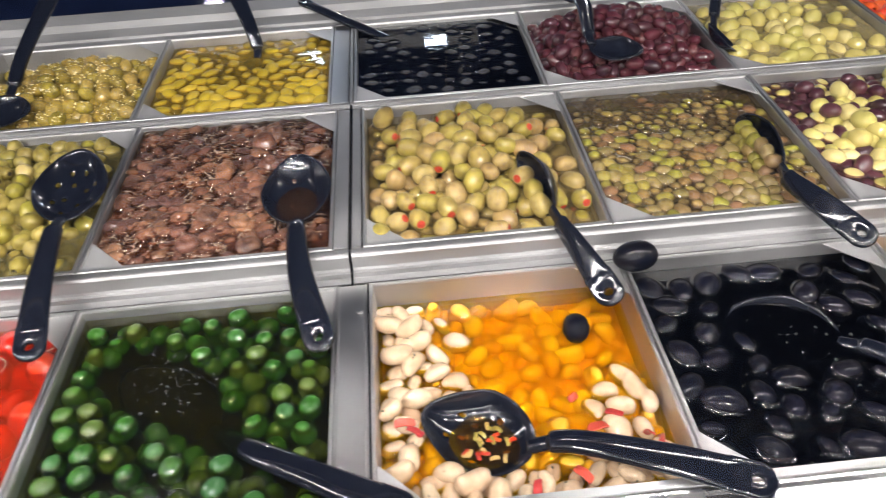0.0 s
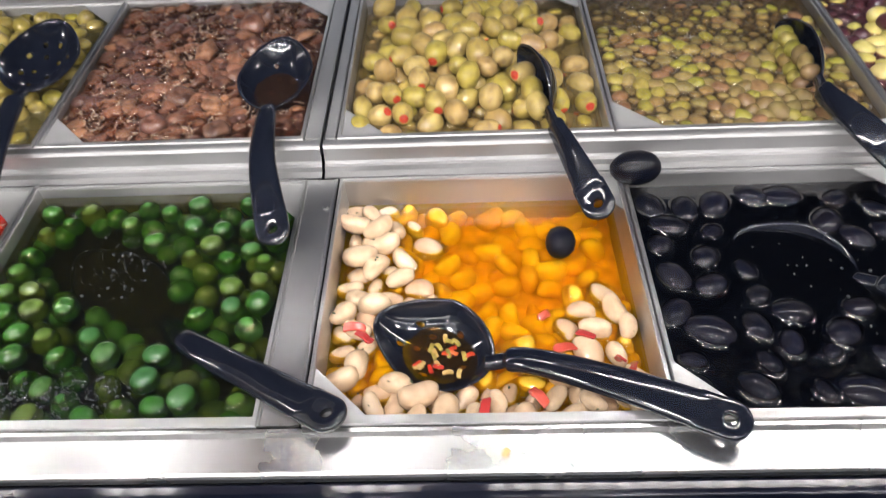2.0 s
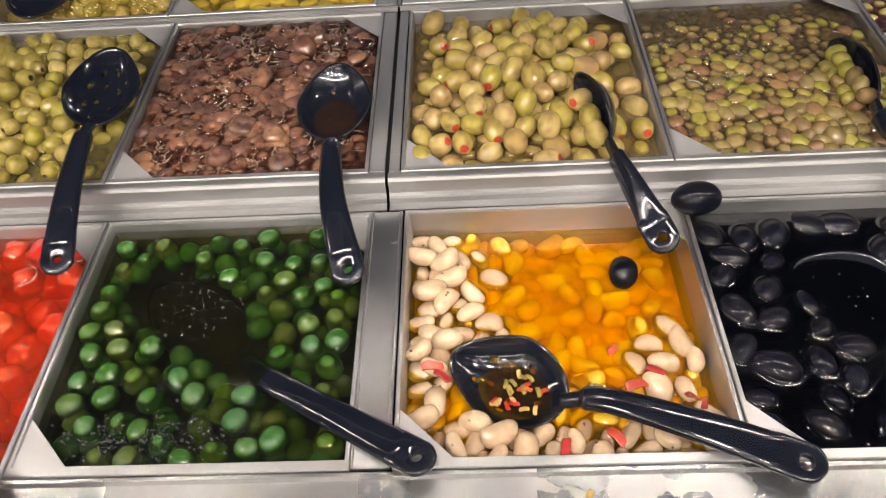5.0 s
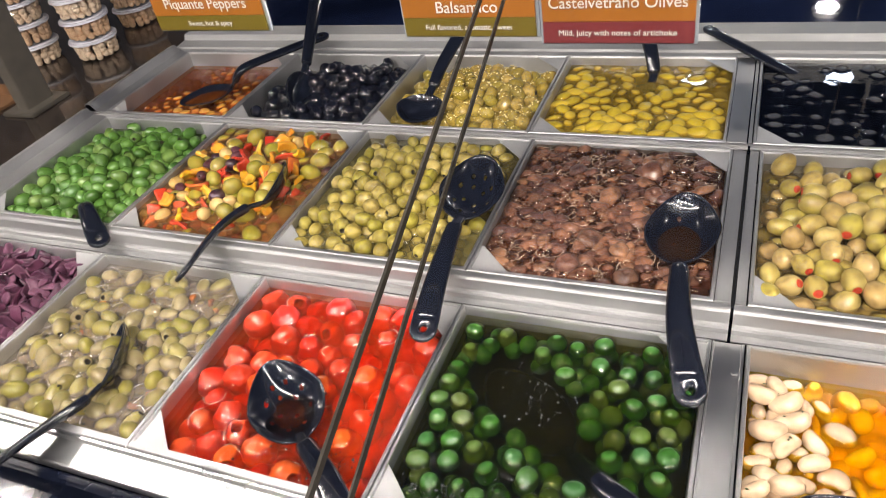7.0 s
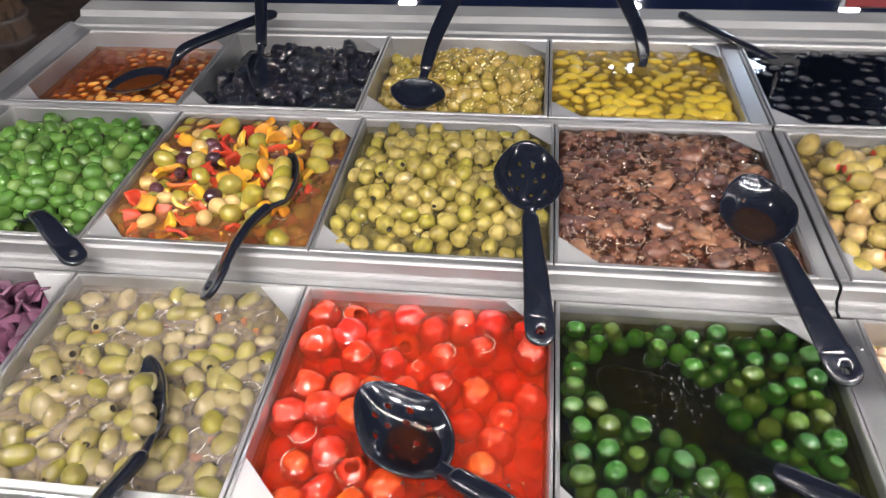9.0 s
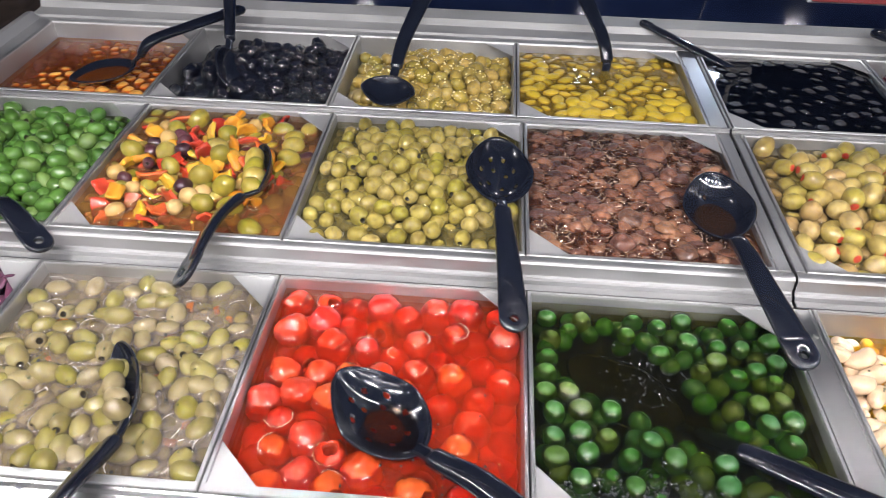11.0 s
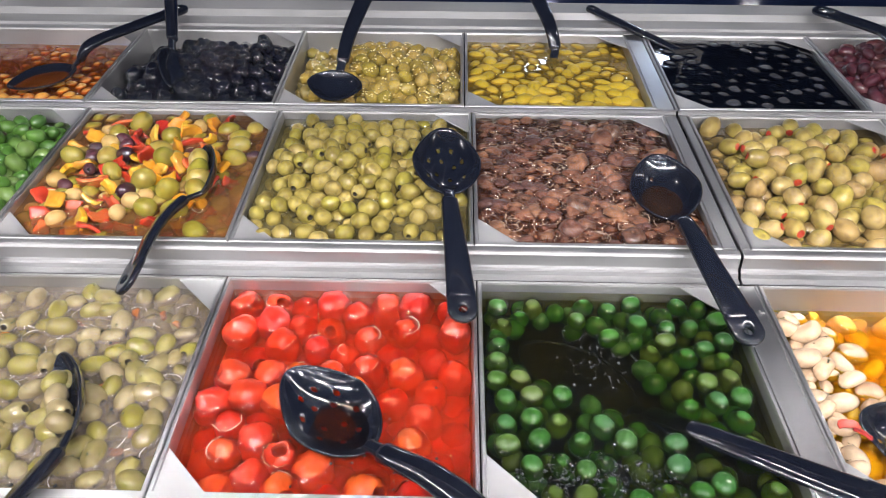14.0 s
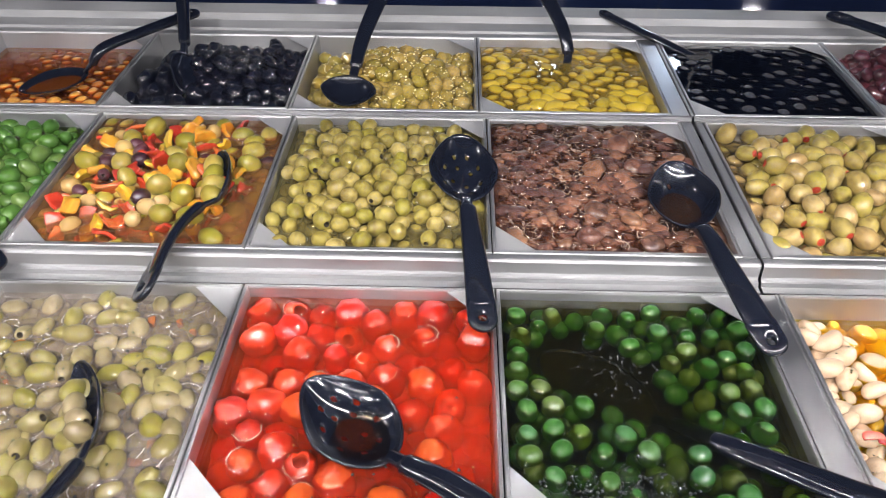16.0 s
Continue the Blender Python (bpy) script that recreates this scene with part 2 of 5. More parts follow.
# ---- room ----
def room():
    floor = new("floor", mesh_of("floor", boxed(-5, 5, -4, 9, -0.1, 0), plain("shop_floor", (0.34, 0.30, 0.26), 0.35, vary=0.2, scale=3)))
    tagged(floor, "dull brown polished shop floor", "floor", kind="structure")
    ceiling = new("ceiling", mesh_of("ceiling", boxed(-5, 5, -4, 9, 3.1, 3.2), plain("dark_ceiling", (0.13, 0.21, 0.42), 0.7, vary=0.2, scale=2)))
    tagged(ceiling, "dark navy painted shop ceiling", "ceiling", kind="structure")
    # unseen north wall is made navy to send blue into the shelf
    navy = plain("reflection_navy", (0.05, 0.12, 0.42), 0.6, vary=0.4, scale=1.5)
    paint = plain("wall_paint", (0.34, 0.35, 0.38), 0.7, vary=0.15, scale=4)
    for name, b in (("wall_west", (-5.1, -5, -4, 9, 0, 3.1)), ("wall_east", (5, 5.1, -4, 9, 0, 3.1)), ("wall_south", (-5, 5, -4.1, -4, 0, 3.1)), ("wall_north", (-5, 5, 9, 9.1, 0, 3.1))):
        blue = name == "wall_north"
        tagged(new(name, mesh_of(name, boxed(*b), navy if blue else paint)), "unseen shop wall, coloured navy for the shelf's reflection" if blue else "plain dim grey painted shop wall", "wall", kind="structure")


room()


# ---- counter ----
def counter():
    base = thing("serving_counter", (0, 0, 0), "stainless steel three tier self-service olive counter", "counter", kind="structure")
    part("carcass", boxed(END_L + 0.01, END_R, 0.268, 1.262, 0.1, 0.80), FRONT_BLACK, base, "black laminate counter carcass")
    part("front_panel", boxed(END_L, END_R, 0.256, 0.2672, 0.02, 0.9122, bevel=0.003), FRONT_BLACK, base, "glossy black front panel")
    part("front_ledge", boxed(END_L, END_R, 0.160, 0.2555, 0.868, 0.893, bevel=0.006), FRONT_BLACK, base, "glossy black ledge below the steel edge")
    front = [(0.3015, 0.9250), (0.2985, 0.9248), (0.2968, 0.9205), (0.284, 0.9196), (0.2716, 0.9188), (0.2692, 0.9178), (0.2680, 0.9160), (0.2677, 0.9130)]
    riser = [(0.5745, 0.9255), (0.5835, 0.926), (0.585, 0.9305), (0.5885, 0.9315), (0.5900, 0.934), (0.5912, 0.9475), (0.5930, 0.9500), (0.5950, 0.9507), (0.6015, 0.9508)]
    step = [(0.9012, 0.9508), (0.9030, 0.9520), (0.9036, 0.9555), (0.9066, 0.9562)]
    back = [(1.1695, 0.9555), (1.182, 0.956), (1.184, 0.960), (1.214, 0.9615), (1.219, 0.972), (1.262, 0.973), (1.267, 0.968), (1.267, 0.935)]
    for a, b in MODULES:
        for name, prof in (("riser", riser), ("step_rail", step)):
            part(name, extrude_profile(prof, a, b), STEEL, base)
        part("well_floor", boxed(a + 0.004, b - 0.004, 0.272, 1.25, 0.802, 0.806), DARK, base, "well floor coloured near-black for shade under the pans")
    part("front_rail", extrude_profile(front, END_L, END_R), FRONT_STEEL, base, "polished front edge of brushed steel")
    part("back_rail", extrude_profile(back, END_L, END_R), BACK_STEEL, base)
    # end ledges
    for flip in (1, -1):
        for r in (1, 2, 3):
            a, b = (END_L, left(r, 0) - 0.0012) if flip > 0 else (left(r, 7) + WIDE + 0.0012, END_R)
            y0, y1 = SPAN[r][0] - (0.001 if r > 1 else 0.0), SPAN[r][1]
            z = RIM[r]
            o, i = (a, b) if flip > 0 else (b, a)
            prof = [(o, z - 0.03), (o, z + 0.014), (o + flip * 0.012, z + 0.016), (o + flip * 0.022, z + 0.004), (i, z + 0.0006)]
            part("end_ledge", extrude_profile(prof, y0, y1, 0.0015, "y"), STEEL_Y, base)
    # strip between the two halves
    for r in (1, 2, 3):
        z, (y0, y1) = RIM[r], SPAN[r]
        d = SHIFT[r]
        if r == 3:
            part("divider_strip", boxed(d - 0.0138, d + 0.0105, y0 + 0.001, y1 - 0.001, z - 0.004, z + 0.0006, bevel=0.0008), WET_STEEL, base, "wet scuffed steel strip between pans")
            part("divider_strip", boxed(d + 0.0122, d + 0.0165, y0 + 0.001, y1 - 0.001, z - 0.004, z + 0.0010, bevel=0.0008), STEEL_Y, base)
            continue
        if r == 1:
            prof = [(-0.0139, z + 0.0010), (-0.0126, z + 0.0012), (-0.0118, z + 0.0002), (-0.0090, z), (0.0100, z), (0.0130, z + 0.0002), (0.0140, z + 0.0012), (0.0162, z + 0.0010)]
            part("divider_strip", extrude_profile(prof, y0 + 0.001, y1 - 0.001, 0.003, "y"), WET_STEEL, base, "wet scuffed steel strip between pans")
            continue
        part("divider_strip", boxed(d - 0.0138, -0.0012, y0 + 0.001, y1 - 0.001, z - 0.004, z + 0.0006, bevel=0.0008), STEEL_Y, base)
        part("divider_strip", boxed(0.0032, d + 0.0165, y0 + 0.001, y1 - 0.001, z - 0.004, z + 0.0006, bevel=0.0008), STEEL_Y, base)
        part("gap_seal", boxed(-0.0012, 0.0032, y0 + 0.001, y1 - 0.001, z - 0.02, z - 0.006), DARK, base, "dark strip for the shade between counter halves")
    for r in (1, 2):
        part("cover_plate", boxed(left(r, 7), left(r, 7) + WIDE - 0.004, SPAN[r][0] + 0.001, SPAN[r][1] - 0.001, RIM[r] - 0.004, RIM[r] + 0.0005, bevel=0.001), STEEL, base)
    bolt = bmesh.new()
    bmesh.ops.create_cone(bolt, segments=12, radius1=0.0035, radius2=0.0028, depth=0.002, cap_ends=True, matrix=Matrix.Translation((0.009, 0.532, RIM[1] + 0.0016)))
    part("bolt", bolt, PAN_STEEL, base)


counter()


def back_ledge():
    top = new("back_shelf", mesh_of("back_shelf", boxed(END_L, END_R + 0.1, 1.270, 2.25, 0.90, 0.955, bevel=0.002), BLACK_TOP, False))
    tagged(top, "black polished stone shelf, navy reflection put into its colour", "shelf", kind="structure")
    body = new("back_cabinet", mesh_of("back_cabinet", boxed(END_L, END_R + 0.1, 1.275, 2.22, 0.0, 0.899), FRONT_BLACK, False))
    tagged(body, "black laminate cabinet under the stone shelf", "cabinet", kind="structure")
    side = new("side_counter", mesh_of("side_counter", boxed(-2.6, END_L - 0.004, 0.25, 2.25, 0.86, 0.90, bevel=0.004), GRANITE, False))
    tagged(side, "dark brown speckled granite side counter", "counter", kind="structure")
    low = new("side_cabinet", mesh_of("side_cabinet", boxed(-2.58, END_L - 0.006, 0.28, 2.22, 0.0, 0.859), FRONT_BLACK, False))
    tagged(low, "dark cabinet under the granite side counter", "cabinet", kind="structure")


back_ledge()


# ---- pans ----
def pan(r, c):
    x0, (y0, y1), z = left(r, c), SPAN[r], RIM[r]
    x1 = x0 + WIDE
    p = thing("food_pan", ((x0 + x1) / 2, (y0 + y1) / 2, z - 0.10), "stainless steel food pan set into the counter", "pan", "pans in the counter")
    o = Matrix.Translation(-p.location)
    bm = bmesh.new()
    w = 0.0035
    rings = []
    lip = 0.0045 if r == 1 else 0.002
    for inset, dz in ((0.0, -0.006), (0.0, 0.0), (0.0008, 0.0012), (w, 0.0012), (w + 0.0008, -0.001), (w + 0.004, -0.092), (w + 0.012, -0.099)):
        f = inset + (lip if inset >= w else 0.0)
        rings.append([bm.verts.new((x, y, z + dz)) for x, y in ((x0 + inset, y0 + f), (x1 - inset, y0 + f), (x1 - inset, y1 - inset), (x0 + inset, y1 - inset))])
    for a, b in zip(rings, rings[1:]):
        for i in range(4):
            bm.faces.new((a[i], a[(i + 1) % 4], b[(i + 1) % 4], b[i]))
    bm.faces.new(rings[-1])
    bm.transform(o)
    part("tray", bm, PAN_STEEL, p)
    leg, zz = 0.047, z - 0.0012
    for tri in (((x1 - 0.004, y1 - 0.004), (x1 - 0.004 - leg, y1 - 0.004), (x1 - 0.004, y1 - 0.004 - leg)), ((x0 + 0.004, y0 + 0.004), (x0 + 0.004 + leg, y0 + 0.004), (x0 + 0.004, y0 + 0.004 + leg))):
        bm = bmesh.new()
        f = bm.faces.new([bm.verts.new((x, y, zz)) for x, y in tri])
        ext = bmesh.ops.extrude_face_region(bm, geom=[f])
        for v in ext["geom"]:
            if isinstance(v, bmesh.types.BMVert):
                v.co.z -= 0.0015
        bm.transform(o)
        part("corner_plate", bm, PLATE, p, "flat triangular corner plate")
    return p


for row in (1, 2, 3):
    for col in range(8 if row == 3 else 7):
        pan(row, col)


# ---- food shapes ----
def revolve(profile, seg=14):
    """profile: (x, radius, slot) from end to end, turned round x."""
    bm = bmesh.new()
    rings = []
    for x, r, _ in profile:
        if r < 1e-6:
            rings.append([bm.verts.new((x, 0, 0))])
        else:
            rings.append([bm.verts.new((x, r * math.cos(2 * math.pi * k / seg), r * math.sin(2 * math.pi * k / seg))) for k in range(seg)])
    for (a, b), (_, _, slot) in zip(zip(rings, rings[1:]), profile[1:]):
        for k in range(seg):
            j = (k + 1) % seg
            ring = [a[0]] if len(a) == 1 else [a[k], a[j]]
            ring += [b[0]] if len(b) == 1 else [b[j], b[k]]
            bm.faces.new(ring).material_index = slot
    return bm


def wobble(bm, amount, scale, seed):
    for v in bm.verts:
        n = noise.noise(v.co * scale + Vector((seed * 7.1, seed * 3.3, seed)))
        v.co *= 1 + amount * n
    return bm


def olive(a, b, seed, hole=0.0, plug=False, lumps=0.09, blunt=2.15, rings=10):
    """An olive along x; hole: the radius of the pit hole at one end, with a stuffing in it when plug."""
    prof = []
    end = a if not hole else a * (1 - (hole / b) ** blunt) ** (1 / blunt)
    for k in range(rings + 1):
        turn = math.cos(math.pi * k / rings)
        x = -a * turn if not hole else -a + (a + end) * (0.5 - 0.5 * turn)
        prof.append((x, b * max(0.0, 1 - abs(x / a) ** blunt) ** (1 / blunt) if 0 < k < rings or hole and k else 0.0, 0))
    if hole:
        if plug:
            prof += [(end - 0.0005, hole * 0.9, 1), (end + 0.0004, hole * 0.6, 1), (end + 0.0006, 0.0, 1)]
        else:
            prof += [(end - 0.0012, hole * 0.8, 1), (end - 0.005, hole * 0.6, 1), (end - 0.006, 0.0, 1)]
    return wobble(wobble(revolve(prof, rings + 6), lumps, 62, seed), 0.03, 190, seed + 3)


def bean(a, b, seed):
    bm = olive(a, b, seed, lumps=0.06, blunt=2.4)
    for v in bm.verts:
        v.co.y += 0.12 * b - 0.34 * b * (v.co.x / a) ** 2
        v.co.z *= 0.86
        v.co.y *= 1 + 0.10 * math.sin(seed * 2.1) + 0.14 * math.sin(seed * 1.3) * v.co.x / a
    return wobble(bm, 0.08, 55, seed + 1)


def pepper(r, seed, opened):
    """A small round pickled pepper with soft folds, cut open at the top when opened."""
    prof = [(-r, 0.0, 0)]
    for k in range(1, 17):
        a = math.pi * k / 19.0
        prof.append((-r * math.cos(a), r * math.sin(a) ** 0.85, 0))
    if opened:
        prof += [(r * 0.90, r * 0.50, 0), (r * 0.84, r * 0.40, 0), (r * 0.60, r * 0.42, 1), (r * 0.15, r * 0.45, 1), (-r * 0.1, 0.0, 1)]
    else:
        prof += [(r * 0.90, r * 0.36, 0), (r * 0.84, r * 0.16, 0), (r * 0.72, 0.0, 0)]
    bm = revolve(prof, 32)
    lobes, turn = 2 + seed % 3, seed * 1.7
    for v in bm.verts:
        a = math.atan2(v.co.z, v.co.y)
        k = 1 - 0.10 * abs(math.cos(lobes * a / 2 + turn)) ** 6 * max(0.0, 0.4 + v.co.x / r)
        v.co.y, v.co.z = v.co.y * k, v.co.z * k
    fold(bm, 0.075, 75, seed + 2)
    return wobble(wobble(bm, 0.18, 42, seed), 0.05, 120, seed + 5)


def fold(bm, amount, scale, seed):
    """Sharp creases in a soft skin."""
    shift = Vector((seed * 2.3, seed * 5.1, seed * 1.3))
    for v in bm.verts:
        n = abs(noise.noise(v.co * scale + shift))
        v.co *= 1 - amount * max(0.0, 1 - n * 5.0)
    return bm


def chunk(l, w, h, seed, bend=0.3):
    """A strip or chunk of cut vegetable, bent and uneven."""
    bm = bmesh.new()
    bmesh.ops.create_cube(bm, size=1.0)
    bmesh.ops.subdivide_edges(bm, edges=bm.edges[:], cuts=5, use_grid_fill=True)
    for v in bm.verts:
        q = v.co * 2
        m = max(abs(q.x), abs(q.y), abs(q.z)) / max(1e-6, (abs(q.x) ** 4 + abs(q.y) ** 4 + abs(q.z) ** 4) ** 0.25)
        q = q * (0.35 + 0.65 * m)
        v.co = Vector((q.x * l, q.y * w, q.z * h + bend * l * (1 - q.x * q.x)))
    for v in bm.verts:
        e = v.co.x / l
        v.co.y += 0.35 * w * noise.noise(Vector((e * 2.1, seed * 3.7, 0.5)))
        v.co.z += 0.9 * h * noise.noise(Vector((e * 2.6, v.co.y / w * 1.4, seed * 2.1)))
    return wobble(wobble(bm, 0.22, 60, seed), 0.10, 150, seed + 3)


def cap(r, h, seed):
    """A soft mushroom cap with a dimple and a rolled, folded edge."""
    dip = 0.55 if seed % 3 else 0.95
    prof = [(h * dip, 0.0, 0), (h * (dip * 0.6 + 0.4), r * 0.16, 0), (h * 0.98, r * 0.32, 0), (h * 0.97, r * 0.48, 0), (h * 0.88, r * 0.64, 0), (h * 0.70, r * 0.80, 0), (h * 0.42, r * 0.92, 0), (h * 0.1, r, 0), (-h * 0.18, r * 0.97, 0), (-h * 0.05, r * 0.8, 1), (h * 0.25, r * 0.4, 1), (h * 0.3, 0.0, 1)]
    bm = revolve(prof, 26)
    for v in bm.verts:
        v.co = Vector((v.co.y, v.co.z, v.co.x))
        a = math.atan2(v.co.y, v.co.x)
        v.co.z += 0.22 * h * math.sin((2 + seed % 3) * a + seed) * (v.co.xy.length / r) ** 2
    fold(bm, 0.10, 70, seed)
    return wobble(wobble(bm, 0.13, 50, seed), 0.06, 140, seed + 4)


# ---- packing ----
def level(base, mound=0.0, tilt=(0.0, 0.0), bumps=0.0, seed=0):
    """Height of the food's top over the pan: u and v run from 0 to 1 across and back."""
    def f(u, v):
        h = base + mound * max(0.0, math.sin(math.pi * u) * math.sin(math.pi * v)) ** 0.7 + tilt[0] * (u - 0.5) + tilt[1] * (v - 0.5)
        return h + bumps * noise.noise(Vector((u * 4, v * 4, seed)))
    return f


def pack(r, c, n, sizes, top, depth, seed, squash=0.9, tries=22):
    """Lets balls come to rest one on the other in pan (r, c) up to the given top; gives (x, y, z, kind)."""
    rng = random.Random(seed)
    x0, (y0, y1) = left(r, c) + 0.008, SPAN[r]
    x1, y0, y1 = left(r, c) + WIDE - 0.008, y0 + 0.008, y1 - 0.008
    got, arr, misses = [], np.zeros((n, 4)), 0
    mean = squash * sum(a * b for a, b in sizes) / sum(b for _, b in sizes)
    layers = max(1, round((depth / mean - 2) / 1.6) + 1)
    depth = mean * (2 + 1.5 * (layers - 1))
    while len(got) < n and misses < 30:
        kind = rng.choices(range(len(sizes)), [s[1] for s in sizes])[0]
        rad = sizes[kind][0] * squash * 0.92
        best = None
        for _ in range(tries):
            x, y = rng.uniform(x0 + rad, x1 - rad), rng.uniform(y0 + rad, y1 - rad)
            t = top((x - x0) / (x1 - x0), (y - y0) / (y1 - y0))
            z = t - depth + rad
            if got:
                a = arr[: len(got)]
                reach = (a[:, 3] + rad) ** 2 - (a[:, 0] - x) ** 2 - (a[:, 1] - y) ** 2
                near = reach > 0
                if near.any():
                    z = max(z, float((a[near, 2] + np.sqrt(reach[near])).max()))
            over = z + rad - t
            if best is None or over < best[0]:
                best = (over, x, y, z)
        over, x, y, z = best
        if over > rad * 0.8:
            misses += 1
            continue
        misses = 0
        arr[len(got)] = (x, y, z, rad)
        got.append((x, y, z, kind))
    return settle(got, arr[: len(got)], top, depth, (x0, x1, y0, y1))


def settle(got, arr, top, depth, walls):
    """Pushes overlapping balls apart and lets them sink, so that they lie close."""
    x0, x1, y0, y1 = walls
    pos, rad = arr[:, :3].copy(), arr[:, 3] * 1.12
    floor = np.array([top((x - x0) / (x1 - x0), (y - y0) / (y1 - y0)) for x, y, _ in pos]) - depth + rad * 0.9
    reach = rad[:, None] + rad[None]
    for step in range(70):
        pos[:, 2] -= 0.0005
        d = pos[:, None] - pos[None]
        dist = np.sqrt((d ** 2).sum(-1)) + 1e-9
        over = np.clip(reach - dist, 0, None)
        np.fill_diagonal(over, 0)
        pos += (d / dist[..., None] * (over * 0.30)[..., None]).sum(1)
        pos[:, 0] = np.clip(pos[:, 0], x0 + rad * 0.85, x1 - rad * 0.85)
        pos[:, 1] = np.clip(pos[:, 1], y0 + rad * 0.85, y1 - rad * 0.85)
        pos[:, 2] = np.maximum(pos[:, 2], floor)
    rise = pos[:, 2] + rad - np.array([top((x - x0) / (x1 - x0), (y - y0) / (y1 - y0)) for x, y, _ in pos])
    pos[:, 2] -= np.percentile(rise, 80)
    return [(*map(float, p), g[3]) for p, g in zip(pos, got)]


PIECES = {}


def in_the_way(p, rad):
    """Whether a piece at p would stick through a spoon."""
    for c, ahead, side, up, hl, hw, deep in BOWLS:
        d = p - c
        u, v, h = d.dot(ahead) / hl, d.dot(side) / hw, d.dot(up)
        q = u * u + v * v
        if up.z < 0.5:
            if q < 1.2 and abs(h + deep * max(0.0, 1 - q) ** 0.8) < rad * 0.75:
                return True
            continue
        if q < 1.25 and h > -deep * max(0.0, 1 - q) ** 0.8 - rad * 1.2 and h < 0.05:
            return True
    for path in HANDLES:
        for w in path:
            if (p - w).length < rad * 0.9 + 0.007 or ((p - w).xy.length < rad + 0.006 and p.z > w.z - rad * 0.5):
                return True
    return False


def lay(name, meshes, label, category, group, spots, seed, flat=0.35, grow=(0.88, 1.12), upright=False, at=None, size=(0.012, 0.010)):
    """Puts a piece at each spot, turned at random and mostly lying, clear of the spoons."""
    rng = random.Random(seed)
    for x, y, z in spots:
        me, rx, k = rng.choice(meshes), rng.uniform(0, 2 * math.pi) if not upright else rng.gauss(0, flat), rng.uniform(*grow)
        m = Matrix.LocRotScale((x, y, z), Euler((rx, rng.gauss(0, flat), rng.uniform(0, 2 * math.pi))), Vector([k] * 3))
        if in_the_way(Vector((x, y, z)), size[1] * k):
            continue
        if at and name.endswith("_piece") and not (left(*at) + 0.021 < x < left(*at) + WIDE - 0.021 and SPAN[at[0]][0] + 0.021 < y < SPAN[at[0]][1] - 0.021):
            continue
        ob = new(name, me)
        ob.matrix_world = m
        tagged(ob, label, category, group)
        if at:
            PIECES.setdefault(at, []).append((np.array(m), *size))


def meniscus(at, z):
    """The brine's curved edge where it climbs the pieces that break its surface."""
    bm = bmesh.new()
    for m, a, b in PIECES.get(at, ()):
        h = z - m[2, 3]
        if abs(h) > a:
            continue
        shape = m[:3, :3] @ np.diag((a, b, b))
        q = np.linalg.inv(shape @ shape.T)
        flat, lean = q[:2, :2], q[:2, 2]
        mid = -h * np.linalg.solve(flat, lean)
        k = 1 - h * h * q[2, 2] + h * h * lean @ np.linalg.solve(flat, lean)
        if k < 0.05:
            continue
        rings = []
        for t in range(20):
            e = np.array((math.cos(t * math.pi / 10), math.sin(t * math.pi / 10)))
            r = math.sqrt(k / (e @ flat @ e))
            ring = []
            for dr, dz in ((-0.0006, 0.0024), (0.0003, 0.0012), (0.0011, 0.0005), (0.0021, 0.00015), (0.0033, 0.00002)):
                p = mid + e * (r + dr) + m[:2, 3]
                ring.append(bm.verts.new((p[0], p[1], z + dz)))
            rings.append(ring)
        for t in range(20):
            o, n = rings[t], rings[(t + 1) % 20]
            for i in range(4):
                bm.faces.new((o[i], o[i + 1], n[i + 1], n[i]))
    return bm


def blobs(name, spots, mat, label, category):
    """Many tiny rounded bits in one mesh; spots: (x, y, z, half length, half width, half height, turn)."""
    g = (1 + 5 ** 0.5) / 2
    base = np.array([(-1, g, 0), (1, g, 0), (-1, -g, 0), (1, -g, 0), (0, -1, g), (0, 1, g), (0, -1, -g), (0, 1, -g), (g, 0, -1), (g, 0, 1), (-g, 0, -1), (-g, 0, 1)]) / 1.902
    near = [(a, b, c) for a in range(12) for b in range(a) for c in range(b) if max(np.linalg.norm(base[a] - base[b]), np.linalg.norm(base[b] - base[c]), np.linalg.norm(base[a] - base[c])) < 1.1]
    near = [(a, b, c) if np.dot(np.cross(base[b] - base[a], base[c] - base[a]), base[a] + base[b] + base[c]) > 0 else (a, c, b) for a, b, c in near]
    verts, faces = [], []
    for k, (x, y, z, l, w, h, turn) in enumerate(spots):
        q = base * (l, w, h)
        ca, sa = math.cos(turn), math.sin(turn)
        verts.append(np.stack((x + q[:, 0] * ca - q[:, 1] * sa, y + q[:, 0] * sa + q[:, 1] * ca, z + q[:, 2]), 1))
        faces += [(a + 12 * k, b + 12 * k, c + 12 * k) for a, b, c in near]
    me = bpy.data.meshes.new(name)
    me.from_pydata(np.concatenate(verts).tolist(), [], faces)
    me.materials.append(mat)
    me.polygons.foreach_set("use_smooth", [True] * len(me.polygons))
    return tagged(new(name, me), label, category, kind="stuff")


